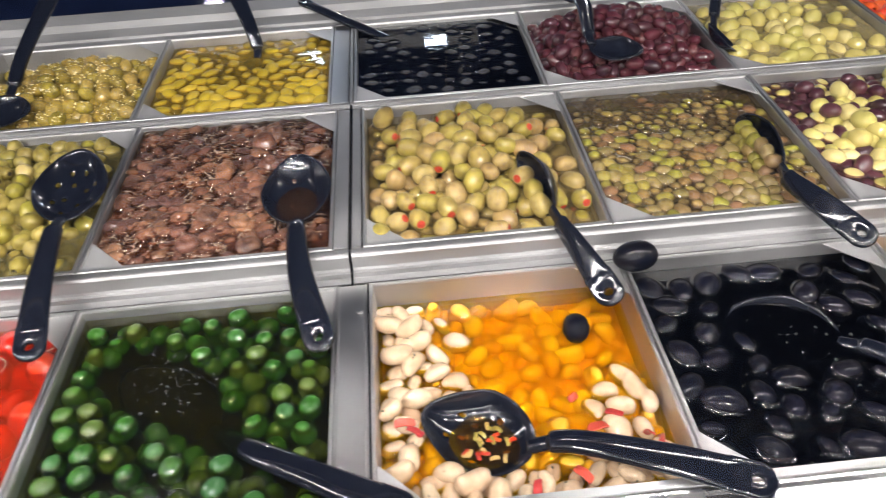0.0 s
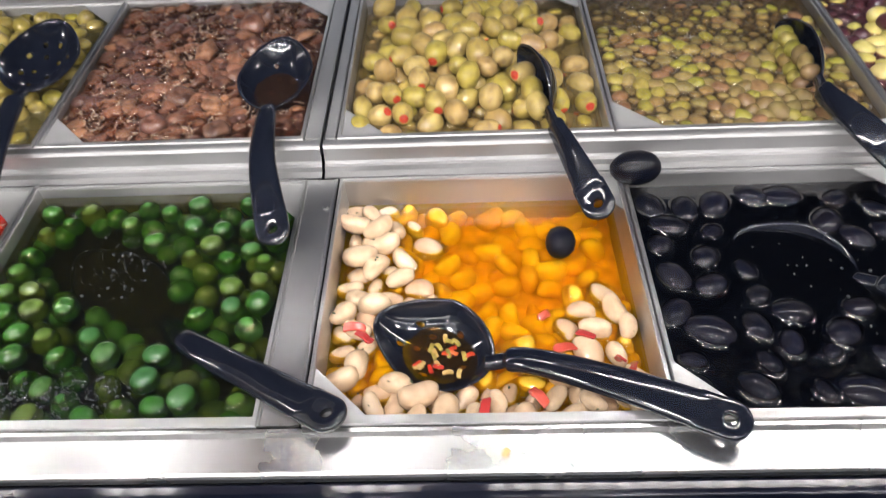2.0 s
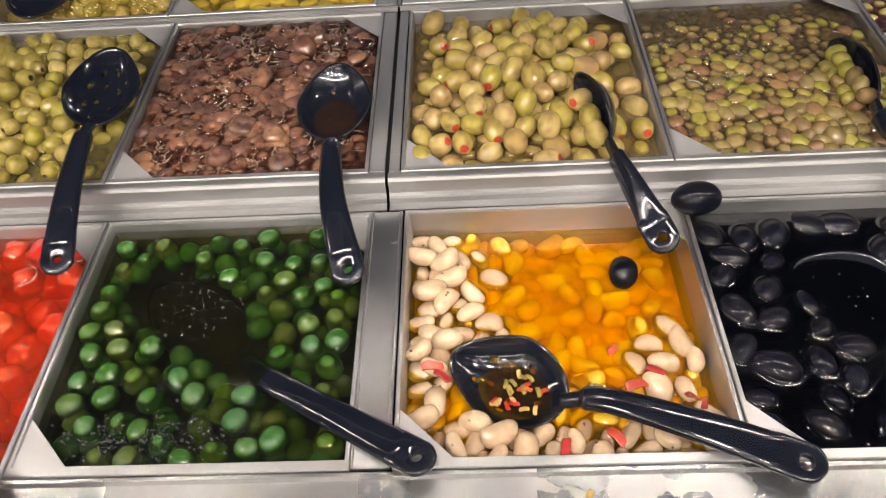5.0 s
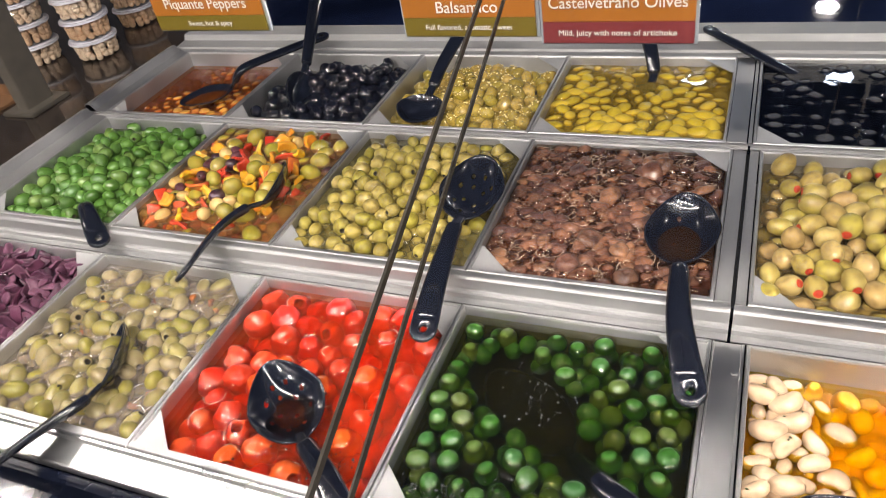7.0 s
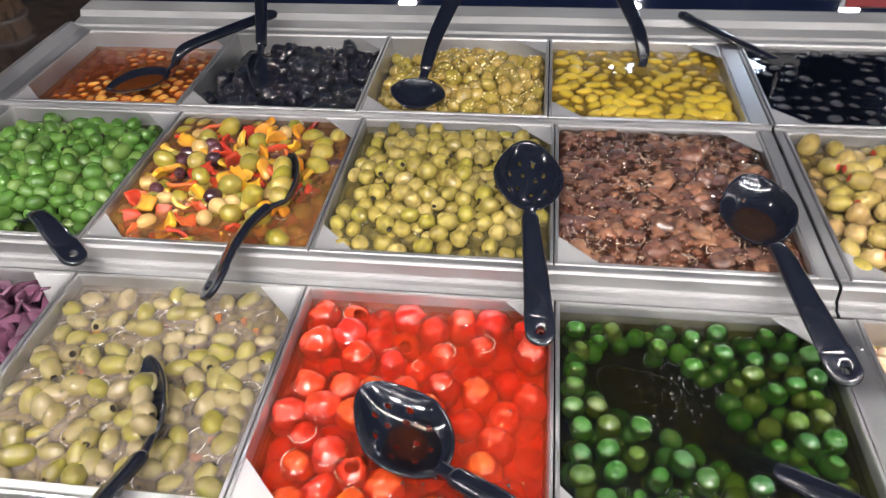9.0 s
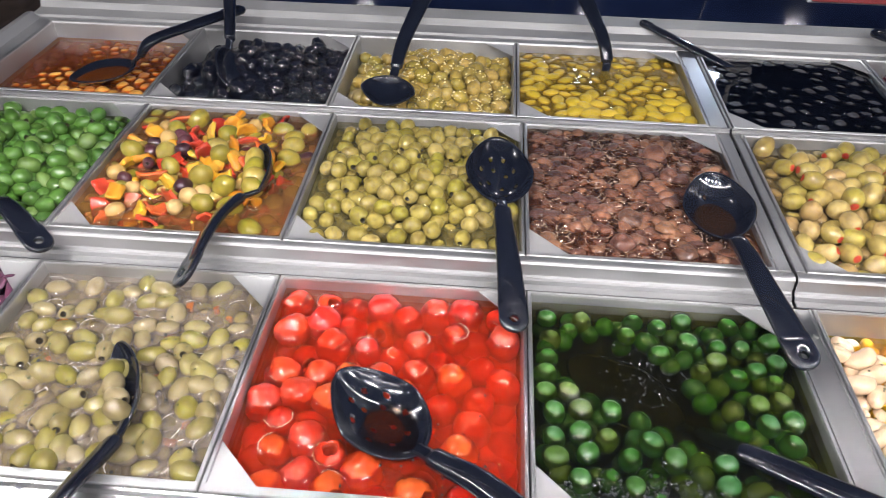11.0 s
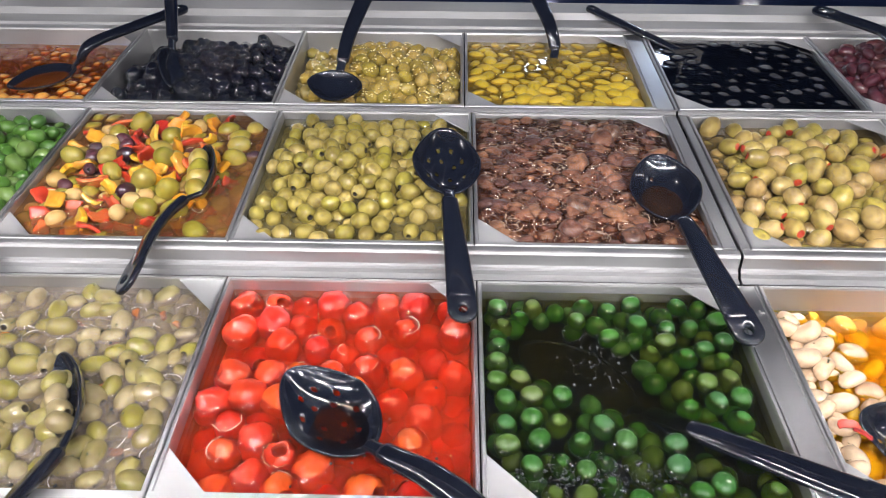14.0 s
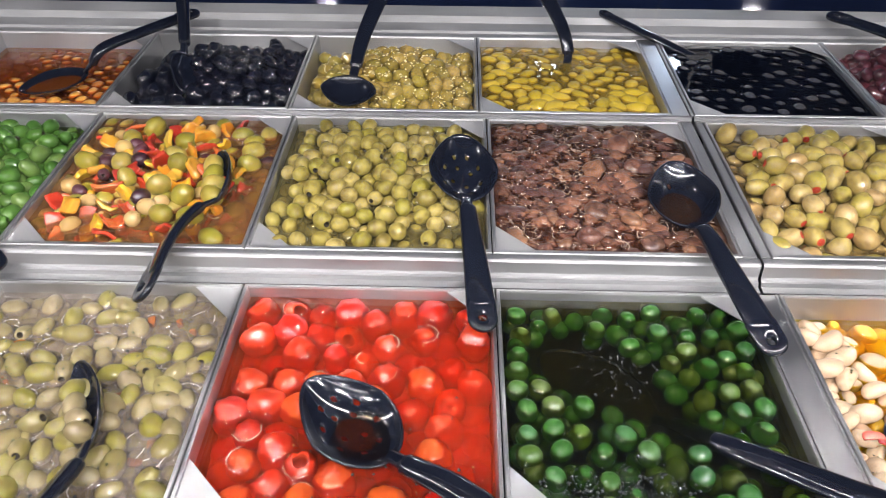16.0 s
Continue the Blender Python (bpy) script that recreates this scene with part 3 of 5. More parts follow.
def shoreline(at, z, share, seed, out=0.0008):
    """Runs of places along the edge where the pieces of a pan break the liquid's surface, with their direction."""
    rng, runs = random.Random(seed), []
    for m, a, b in PIECES.get(at, ()):
        h = z - m[2, 3]
        if abs(h) > b * 0.92 or rng.random() > share:
            continue
        k = math.sqrt(1 - (h / b) ** 2)
        ax = m[:2, 0] / max(1e-9, np.linalg.norm(m[:2, 0]))
        start, span = rng.uniform(0, 6.28), rng.uniform(0.8, 3.6)
        n = max(3, int(span * b * k / 0.0013))
        for q in range(n):
            t = start + span * q / n
            e = np.array((a * k * math.cos(t), b * k * math.sin(t)))
            e *= 1 + (out + rng.gauss(0, 0.0004)) / max(1e-6, np.linalg.norm(e))
            runs.append((m[0, 3] + e[0] * ax[0] - e[1] * ax[1], m[1, 3] + e[0] * ax[1] + e[1] * ax[0], t + math.atan2(ax[1], ax[0]) + 1.57))
    return runs


def froth(at, z, share, seed, mat, label, size=(0.0004, 0.0010), out=0.0008):
    rng = random.Random(seed + 1)
    (x0, x1), (y0, y1) = (left(*at) + 0.006, left(*at) + WIDE - 0.006), (SPAN[at[0]][0] + 0.009, SPAN[at[0]][1] - 0.006)
    spots = []
    for x, y, turn in shoreline(at, z, share, seed, out):
        if x0 < x < x1 and y0 < y < y1 and not in_the_way(Vector((x, y, z)), 0.001):
            k = rng.uniform(*size)
            spots.append((x, y, z + 0.0003, k * 1.5, k, k * 0.6, turn))
    blobs("froth", spots, mat, label, "froth")


def wisps(at, z, n, seed, mat, label, size=(0.0004, 0.0010), bend=(0.008, 0.017)):
    """Broken curls between the pieces: froth, and painted brine glare in the grey pan."""
    rng, spots = random.Random(seed), []
    x0, x1, y0, y1 = left(*at) + 0.010, left(*at) + WIDE - 0.010, SPAN[at[0]][0] + 0.012, SPAN[at[0]][1] - 0.010
    for _ in range(n):
        cx, cy, r, a, way = rng.uniform(x0, x1), rng.uniform(y0, y1), rng.uniform(*bend), rng.uniform(0, 6.28), rng.choice((-1, 1))
        for q in range(rng.randint(5, 22)):
            a += way * 0.0013 / r
            r += rng.gauss(0, 0.0002)
            x, y = cx + r * math.cos(a), cy + r * math.sin(a)
            if x0 < x < x1 and y0 < y < y1 and rng.random() < 0.85 and not in_the_way(Vector((x, y, z)), 0.001):
                k = rng.uniform(*size)
                spots.append((x, y, z + 0.0003, k * 1.5, k, k * 0.6, a + 1.57))
    blobs("froth", spots, mat, label, "froth")


def flecks(name, at, z, n, seed, mat, label, size=(0.0008, 0.0022), flat=0.3):
    rng = random.Random(seed)
    spots = []
    for _ in range(n):
        k = rng.uniform(*size)
        x, y = rng.uniform(left(*at) + 0.012, left(*at) + WIDE - 0.012), rng.uniform(SPAN[at[0]][0] + 0.014, SPAN[at[0]][1] - 0.012)
        if in_the_way(Vector((x, y, z)), 0.001):
            continue
        spots.append((x, y, z + rng.uniform(-0.0004, 0.0004), k, k * rng.uniform(0.3, 0.7), k * flat, rng.uniform(0, 6.28)))
    blobs(name, spots, mat, label, "flecks")


def sprinkle(name, at, per, seed, mat, label, size=(0.0008, 0.0016), high=None):
    """Herbs and crumbs stuck on the upper sides of the pieces of a pan."""
    rng, spots = random.Random(seed), []
    for m, a, b in PIECES[at]:
        if high is not None and m[2, 3] < high:
            continue
        turn = m[:3, :3] / np.linalg.norm(m[:3, 0])
        for _ in range(rng.choice(range(per + 1))):
            d = np.array((rng.gauss(0, 1), rng.gauss(-0.3, 1), abs(rng.gauss(0.9, 0.5))))
            q = turn.T @ (d / np.linalg.norm(d))
            t = turn @ (q / np.sqrt((q[0] / a) ** 2 + (q[1] / b) ** 2 + (q[2] / b) ** 2))
            t = t * np.linalg.norm(m[:3, 0]) * 1.05
            k = rng.uniform(*size)
            spots.append((m[0, 3] + t[0], m[1, 3] + t[1], m[2, 3] + t[2], k, k * 0.6, k * 0.45, rng.uniform(0, 6.28)))
    blobs(name, spots, mat, label, "sprinkles")


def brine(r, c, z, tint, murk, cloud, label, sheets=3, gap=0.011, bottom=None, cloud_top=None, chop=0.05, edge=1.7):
    """The liquid in a pan: a mirror-like top and clouded layers under it."""
    x0, (y0, y1) = left(r, c) + 0.0055, SPAN[r]
    x1, y0, y1 = left(r, c) + WIDE - 0.0055, y0 + 0.0055, y1 - 0.0055
    t = thing("brine", ((x0 + x1) / 2, (y0 + y1) / 2, z - 0.04), label, "liquid")
    o = Matrix.Translation(-t.location)
    for k in range(sheets):
        bm = bmesh.new()
        e = 0.0003 * k
        bm.faces.new([bm.verts.new(p) for p in ((x0 + e, y0 + e, z - gap * k), (x1 - e, y0 + e, z - gap * k), (x1 - e, y1 - e, z - gap * k), (x0 + e, y1 - e, z - gap * k))])
        bm.transform(o)
        name = f"brine_{r}_{c}_{'top' if k == 0 else 'body'}"
        m = bpy.data.materials.get(name) or liquid(name, tint, murk, cloud if k or cloud_top is None else cloud_top, k == 0, chop=chop)
        part("surface" if k == 0 else "cloudy_layer", bm, m, t, upward=True)
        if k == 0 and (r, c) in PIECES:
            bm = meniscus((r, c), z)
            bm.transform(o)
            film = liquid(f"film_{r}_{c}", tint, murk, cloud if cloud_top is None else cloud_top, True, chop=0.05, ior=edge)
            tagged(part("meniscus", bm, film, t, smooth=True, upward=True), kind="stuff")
    # added opaque block stands in for the murk of the deeper brine
    if bottom:
        bm = boxed(x0 + 0.002, x1 - 0.002, y0 + 0.002, y1 - 0.002, z - 0.060, z - gap * sheets)
        bm.transform(o)
        part("sediment", bm, plain(f"sediment_{r}_{c}", bottom, 0.6, vary=0.5, scale=60), t)


def fill(r, c, name, label, category, meshes, size, n, top, depth, seed, squash=0.9, **kw):
    rad = (size[0] + 2 * size[1]) / 3
    got = pack(r, c, n, [(rad, 1)], top, depth, seed, squash)
    lay(name, meshes, label, category, f"{category}s in one pan", [g[:3] for g in got], seed + 1, at=(r, c), size=size, **kw)
    return got


def meshes(tag, make, mats, count=4):
    return [mesh_of(tag, make(k), mats) for k in range(count)]


# inside of the holes is coloured dark for the shade in them
PIT = plain("pit_hole_shade", (0.03, 0.022, 0.010), 0.6)
PIMENTO = plain("pimento", (0.40, 0.045, 0.022), 0.25, vary=0.25, scale=300, coat=0.5)
OLIVE_DRAB = food("olive_skin", [(0.29, 0.235, 0.050), (0.36, 0.28, 0.070), (0.23, 0.19, 0.038), (0.40, 0.31, 0.10), (0.27, 0.235, 0.035)], spots=0.85, relief=0.25, coat=0.36, rough=0.12, dark=(0.11, 0.075, 0.018))
OLIVE_GREY = food("grey_olive_skin", [(0.24, 0.195, 0.085), (0.20, 0.175, 0.042), (0.29, 0.235, 0.135), (0.22, 0.20, 0.022), (0.26, 0.215, 0.12), (0.20, 0.185, 0.028)], spots=0.65, relief=0.25, wrinkle=0.5, coat=1.0, dark=(0.16, 0.11, 0.06))
OLIVE_BIG = food("large_olive_skin", [(0.38, 0.285, 0.075), (0.30, 0.24, 0.045), (0.44, 0.33, 0.12), (0.36, 0.235, 0.09), (0.35, 0.285, 0.055)], spots=0.65, coat=0.42, dark=(0.14, 0.08, 0.04))
OLIVE_GREEN = food("green_olive_skin", [(0.024, 0.096, 0.012), (0.036, 0.124, 0.016), (0.032, 0.108, 0.034), (0.052, 0.120, 0.013), (0.070, 0.108, 0.022)], spots=0.3, rough=0.06, coat=0.36, shine=0.12, dark=(0.02, 0.06, 0.008))
OLIVE_BRIGHT = food("bright_olive_skin", [(0.055, 0.140, 0.020), (0.075, 0.170, 0.026), (0.040, 0.105, 0.012), (0.11, 0.185, 0.04)], spots=0.4, coat=0.4, dark=(0.02, 0.07, 0.01))
OLIVE_GOLD = food("golden_olive_skin", [(0.43, 0.31, 0.025), (0.35, 0.26, 0.025), (0.48, 0.34, 0.04)], spots=0.3, coat=0.3, dark=(0.25, 0.18, 0.02))
OLIVE_PALE = food("pale_olive_skin", [(0.50, 0.42, 0.13), (0.42, 0.38, 0.10), (0.55, 0.46, 0.18)], spots=0.25, dark=(0.28, 0.2, 0.06))
# bluish black: the navy ceiling's reflection is put into the skin colour
OLIVE_BLACK = food("black_olive_blue_sheen", [(0.0025, 0.0032, 0.007), (0.003, 0.0038, 0.0085), (0.0045, 0.005, 0.011)], spots=0.3, rough=0.20, relief=0.15, coat=0.14, shine=0.05, wrinkle=0.15)
# grey base colour stands in for the ceiling's sheen on wet black tips
OLIVE_INK = food("ink_olive_sheen", [(0.030, 0.032, 0.040), (0.045, 0.047, 0.055)], spots=0.4, rough=0.30, relief=0.4, coat=0.4, shine=0.3, wrinkle=0.5)
OLIVE_DRY = food("dry_olive_skin", [(0.0025, 0.003, 0.007), (0.004, 0.005, 0.010)], spots=0.2, rough=0.14, relief=0.5, relief_scale=260, coat=0.60, shine=0.05, wrinkle=0.8)
OLIVE_PURPLE = food("purple_olive_skin", [(0.060, 0.010, 0.017), (0.085, 0.015, 0.023), (0.035, 0.008, 0.014), (0.11, 0.028, 0.030)], spots=0.5, coat=0.9, wrinkle=0.3)
OLIVE_PLUM = food("plum_olive_skin", [(0.055, 0.014, 0.022), (0.09, 0.026, 0.034), (0.035, 0.010, 0.016)], spots=0.4)
OLIVE_OILED = food("oiled_olive_skin", [(0.24, 0.21, 0.022), (0.32, 0.26, 0.035), (0.20, 0.18, 0.018), (0.36, 0.28, 0.06)], spots=0.6, coat=0.6, rough=0.10, dark=(0.13, 0.09, 0.015), flesh=0.15)
OLIVE_TAN = food("tan_olive_skin", [(0.22, 0.165, 0.06), (0.16, 0.13, 0.045), (0.19, 0.10, 0.05), (0.26, 0.21, 0.05), (0.24, 0.23, 0.035)], spots=0.55, coat=0.3, dark=(0.07, 0.03, 0.02))
HERBED = food("herbed_olive_skin", [(0.34, 0.23, 0.035), (0.25, 0.185, 0.03), (0.42, 0.28, 0.07), (0.31, 0.24, 0.03)], mottle=330, spots=0.75, relief=0.6, relief_scale=400, dark=(0.13, 0.10, 0.03))
RED = food("red_pepper_skin", [(0.56, 0.020, 0.008), (0.62, 0.050, 0.010), (0.50, 0.014, 0.006), (0.68, 0.105, 0.014)], mottle=60, spots=0.5, rough=0.06, coat=0.62, shine=0.12, relief=0.3, relief_scale=80, dark=(0.30, 0.008, 0.004), wrinkle=0.55, flesh=0.12)
RED_IN = plain("pepper_flesh", (0.42, 0.04, 0.01), 0.35, vary=0.3, scale=200, coat=0.5)
BEAN = food("white_bean_skin", [(0.62, 0.45, 0.29), (0.68, 0.53, 0.36), (0.56, 0.37, 0.23)], mottle=110, spots=0.45, rough=0.14, dark=(0.32, 0.17, 0.075))
BEAN_GOLD = food("oiled_bean_skin", [(0.82, 0.48, 0.03), (0.84, 0.54, 0.05), (0.78, 0.38, 0.02)], mottle=90, spots=0.3, dark=(0.4, 0.13, 0.01))
CHILLI_BEAN = food("sauced_bean_skin", [(0.54, 0.27, 0.05), (0.60, 0.33, 0.08), (0.42, 0.15, 0.03)], spots=0.4, dark=(0.2, 0.03, 0.01))
MUSHROOM = food("mushroom_skin", [(0.16, 0.072, 0.044), (0.22, 0.10, 0.058), (0.06, 0.030, 0.025), (0.30, 0.150, 0.080), (0.14, 0.062, 0.042), (0.10, 0.048, 0.038)], mottle=70, spots=0.75, rough=0.10, relief=0.3, relief_scale=120, coat=0.36, dark=(0.04, 0.020, 0.017), wrinkle=0.6)
GILLS = plain("mushroom_gills", (0.20, 0.11, 0.07), 0.4, vary=0.4, scale=200, coat=0.4)
ONION = food("onion_skin", [(0.11, 0.033, 0.065), (0.16, 0.065, 0.105), (0.07, 0.024, 0.045)], mottle=50, spots=0.5, rough=0.12, coat=0.3, dark=(0.05, 0.015, 0.03))
YELLOW = food("yellow_pepper_skin", [(0.64, 0.36, 0.02), (0.58, 0.38, 0.05), (0.62, 0.27, 0.02)], mottle=60, spots=0.55, coat=0.6, rough=0.10, dark=(0.36, 0.13, 0.012), wrinkle=0.4, flesh=0.4)
ORANGE_RED = food("red_strip_skin", [(0.50, 0.055, 0.02), (0.42, 0.028, 0.014), (0.54, 0.12, 0.03)], mottle=60, spots=0.55, coat=0.6, rough=0.10, dark=(0.26, 0.02, 0.01), wrinkle=0.4, flesh=0.4)
PALE = food("pale_onion_skin", [(0.44, 0.30, 0.10), (0.48, 0.34, 0.14), (0.40, 0.26, 0.08)], mottle=60, spots=0.4, coat=0.3, dark=(0.4, 0.2, 0.08))
CARROT = food("carrot_skin", [(0.44, 0.17, 0.035), (0.36, 0.12, 0.03)], mottle=60, spots=0.4, dark=(0.2, 0.06, 0.02))
SOFT_RED = food("soft_red_skin", [(0.42, 0.035, 0.03), (0.50, 0.07, 0.04)], mottle=80, spots=0.3, dark=(0.3, 0.02, 0.02))


# ---- spoons ----
def frame_axes(tip, neck, up):
    ahead = (Vector(tip) - Vector(neck)).normalized()
    up = (Vector(up) - ahead * ahead.dot(Vector(up))).normalized()
    return ahead, ahead.cross(up) * -1, up


def bowl_mesh(tip, neck, up, width, deep, holes, point=0.25):
    """An open spoon bowl from neck to tip, with real drain holes."""
    tip, neck = Vector(tip), Vector(neck)
    ahead, side, up = frame_axes(tip, neck, up)
    length = (tip - neck).length
    bm = bmesh.new()
    rings, seg, centre = [], 60, neck + ahead * (length * 0.5)
    drains = []
    if holes:
        for q in range(holes):
            ring, k = (0.30, q) if q < 4 else (0.58, q - 4)
            a = 2 * math.pi * k / (4 if q < 4 else max(1, holes - 4)) + 0.4
            drains.append((ring * math.cos(a), ring * math.sin(a)))
    steps = 32
    grid = []
    for i in range(steps + 1):
        rad = i / steps
        row = []
        for k in range(seg):
            a = 2 * math.pi * k / seg
            u, v = rad * math.cos(a), rad * math.sin(a)
            for hu, hv in drains:
                d = math.hypot(u - hu, (v - hv))
                if 0.028 < d < 0.085:
                    u, v = hu + (u - hu) * 0.066 / d, hv + (v - hv) * 0.066 / d
            w = v * (1 - point * max(0.0, u)) * (1 - 0.10 * max(0.0, -u) ** 2)
            depth = deep * (1 - min(1.0, u * u * 0.95 + v * v) ** 1.25) if rad < 1 else 0.0
            p = centre + ahead * (u * length / 2) + side * (w * width / 2) - up * depth
            row.append(bm.verts.new(p) if i else None)
        if i == 0:
            row = [bm.verts.new(centre - up * deep)] * seg
        grid.append(row)
        rings.append(rad)
    for i in range(steps):
        for k in range(seg):
            j = (k + 1) % seg
            a, b = (rings[i] + rings[i + 1]) / 2, 2 * math.pi * (k + 0.5) / seg
            u, v = a * math.cos(b), a * math.sin(b)
            if any(math.hypot(u - hu, v - hv) < 0.060 for hu, hv in drains):
                continue
            f = [grid[i][k], grid[i + 1][k], grid[i + 1][j]] + ([grid[i][j]] if i else [])
            bm.faces.new(f)
    bmesh.ops.recalc_face_normals(bm, faces=bm.faces[:])
    bmesh.ops.solidify(bm, geom=bm.faces[:], thickness=0.0022)
    return bm


def smooth_path(points, n=26):
    """A smooth run through the points (Catmull-Rom)."""
    pts = [Vector(p) for p in points]
    pts = [pts[0] * 2 - pts[1]] + pts + [pts[-1] * 2 - pts[-2]]
    out = []
    for i in range(1, len(pts) - 2):
        for k in range(n):
            t = k / n
            a, b, c, d = pts[i - 1 : i + 3]
            out.append(0.5 * (2 * b + (c - a) * t + (2 * a - 5 * b + 4 * c - d) * t * t + (3 * b - a - 3 * c + d) * t ** 3))
    return out + [pts[-2]]


NECK = 0.019


def handle_mesh(points, up, w0=0.018, w1=0.030, thick=0.0120, roll_end=None, eye=True):
    """A moulded handle: a slim neck, a shoulder, then a grip that widens to a rounded end with a hanging hole."""
    path = smooth_path(points, 22)
    bm = bmesh.new()
    up0, up1 = Vector(up), Vector(roll_end if roll_end else up)
    lens = [0.0]
    for a, b in zip(path, path[1:]):
        lens.append(lens[-1] + (b - a).length)
    total = lens[-1]
    rings = []
    stop = total - (w1 * 0.80 if eye else 0.002)
    for i, p in enumerate(path):
        if lens[i] > stop:
            break
        q = lens[i] / total
        ahead = (path[min(i + 1, len(path) - 1)] - path[max(i - 1, 0)]).normalized()
        u = up0.lerp(up1, q)
        side = ahead.cross(u).normalized()
        n = side.cross(ahead).normalized()
        w = (w0 + (w1 - w0) * min(1.0, q / 0.86) ** 0.9) / 2
        h = thick / 2 * (1.20 - 0.65 * q)
        k = min(1.0, max(0.0, (lens[i] - NECK) / 0.0045))
        k = math.sqrt(k * (2 - k))
        w, h = 0.0068 + (w - 0.0068) * k, 0.0034 + (h - 0.0034) * k
        if eye:
            k = min(1.0, max(0.0, (lens[i] - stop) / 0.010 + 1))
            h *= 1 - 0.45 * k * k * (3 - 2 * k)
        ring = []
        for k in range(16):
            a = 2 * math.pi * k / 16
            ca, sa = math.cos(a), math.sin(a)
            ring.append(bm.verts.new(p + side * (w * math.copysign(abs(ca) ** 0.72, ca)) + n * (h * math.copysign(abs(sa) ** 0.95, sa))))
        rings.append(ring)
    for a, b in zip(rings, rings[1:]):
        for k in range(16):
            bm.faces.new((a[k], a[(k + 1) % 16], b[(k + 1) % 16], b[k]))
    bm.faces.new(rings[0])
    bm.faces.new(rings[-1])
    if eye:
        # round end with a hole
        ahead = (path[-1] - path[-9]).normalized()
        side = ahead.cross(up1).normalized()
        n = side.cross(ahead).normalized()
        ro, ri, h = w1 * 0.50, w1 * 0.15, thick / 2 * 0.56
        c = path[-1] - ahead * ro
        around = []
        for k in range(32):
            a = 2 * math.pi * k / 32
            ca, sa = math.cos(a), math.sin(a)
            out = ro if ca >= 0 else ro / max(abs(sa), -ca / 1.7)
            around.append((ca, sa, out))
        loops = []
        for share, rad, dz in ((0, ri, -h), (0, ri, h * 0.75), (0, ri * 1.35, h * 0.95), (1, 0.80, h * 0.95), (1, 0.95, h * 0.80), (1, 1.0, h * 0.3), (1, 1.0, -h * 0.3), (1, 0.95, -h * 0.80), (1, 0.80, -h)):
            loops.append([bm.verts.new(c + ahead * ((rad * out if share else rad) * ca) + side * ((rad * out if share else rad) * sa) + n * dz) for ca, sa, out in around])
        for a, b in zip(loops, loops[1:] + loops[:1]):
            for k in range(32):
                bm.faces.new((a[k], a[(k + 1) % 32], b[(k + 1) % 32], b[k]))
    return bm


BOWLS, HANDLES, CRADLES = [], [], {}


def spoon(label, tip, neck, up, width, deep, holes, way, roll_end=None, name="serving_spoon", point=0.25, w1=0.030, eye=True, buried=False):
    """way: the handle's points from the neck on."""
    s = thing(name, neck, label, "spoon", "serving spoons")
    ax = frame_axes(tip, neck, up)
    CRADLES[label] = ((Vector(tip) + Vector(neck)) / 2, *ax, (Vector(tip) - Vector(neck)).length / 2, width / 2)
    if not buried:
        BOWLS.append(((Vector(tip) + Vector(neck)) / 2, *ax, (Vector(tip) - Vector(neck)).length / 2, width / 2, deep))
    HANDLES.append(smooth_path([neck, *way], 6))
    o = Matrix.Translation(-Vector(neck))
    bm = bowl_mesh(tip, neck, up, width, deep, holes, point)
    bm.transform(o)
    part("bowl", bm, PLASTIC, s, "perforated spoon bowl" if holes else "", True)
    ahead = (Vector(tip) - Vector(neck)).normalized()
    bm = handle_mesh([Vector(neck) + ahead * 0.004, *[Vector(w) for w in way]], up, roll_end=roll_end, w1=w1, eye=eye)
    bm.transform(o)
    part("handle", bm, PLASTIC, s, "", True)
    return s


spoon("black perforated serving spoon lying across two pans", (-0.323, 0.797, 0.985), (-0.315, 0.671, 0.970), (0.10, -0.25, 1), 0.084, 0.021, 12, [(-0.314, 0.645, 0.973), (-0.306, 0.568, 0.966), (-0.298, 0.488, 0.946)])
spoon("black deep serving spoon holding marinade", (-0.061, 0.763, 0.972), (-0.059, 0.651, 0.954), (-0.10, -0.3, 1), 0.084, 0.026, 5, [(-0.054, 0.622, 0.966), (-0.045, 0.549, 0.965), (-0.023, 0.465, 0.946)])
spoon("black perforated spoon resting in red peppers", (-0.461, 0.437, 0.932), (-0.378, 0.360, 0.922), (0.10, -0.14, 1), 0.080, 0.016, 12, point=0.34, way=[(-0.355, 0.341, 0.934), (-0.321, 0.316, 0.944), (-0.286, 0.280, 0.950), (-0.256, 0.234, 0.952)])
spoon("black serving spoon sunk in green olive brine", (-0.236, 0.520, 0.884), (-0.132, 0.436, 0.883), (0, 0, 1), 0.078, 0.012, 0, [(-0.084, 0.386, 0.914), (-0.012, 0.339, 0.926), (0.05, 0.299, 0.937)])
spoon("black perforated spoon holding beans and herbs", (0.064, 0.410, 0.914), (0.155, 0.366, 0.906), (-0.05, -0.2, 1), 0.080, 0.020, 9, point=0.36, way=[(0.186, 0.358, 0.922), (0.256, 0.325, 0.934), (0.329, 0.289, 0.938)])
spoon("black serving spoon half sunk in black brine", (0.378, 0.497, 0.909), (0.470, 0.447, 0.906), (0.30, -0.4, 1), 0.078, 0.022, 0, [(0.490, 0.425, 0.916), (0.530, 0.365, 0.932), (0.575, 0.290, 0.942)])
spoon("black serving spoon on its side among stuffed olives", (0.196, 0.705, 0.982), (0.222, 0.619, 0.962), (-0.93, 0.18, 0.20), 0.060, 0.020, 0, [(0.226, 0.602, 0.960), (0.240, 0.555, 0.953), (0.261, 0.497, 0.937)], roll_end=(-0.45, -0.1, 0.9), buried=True)
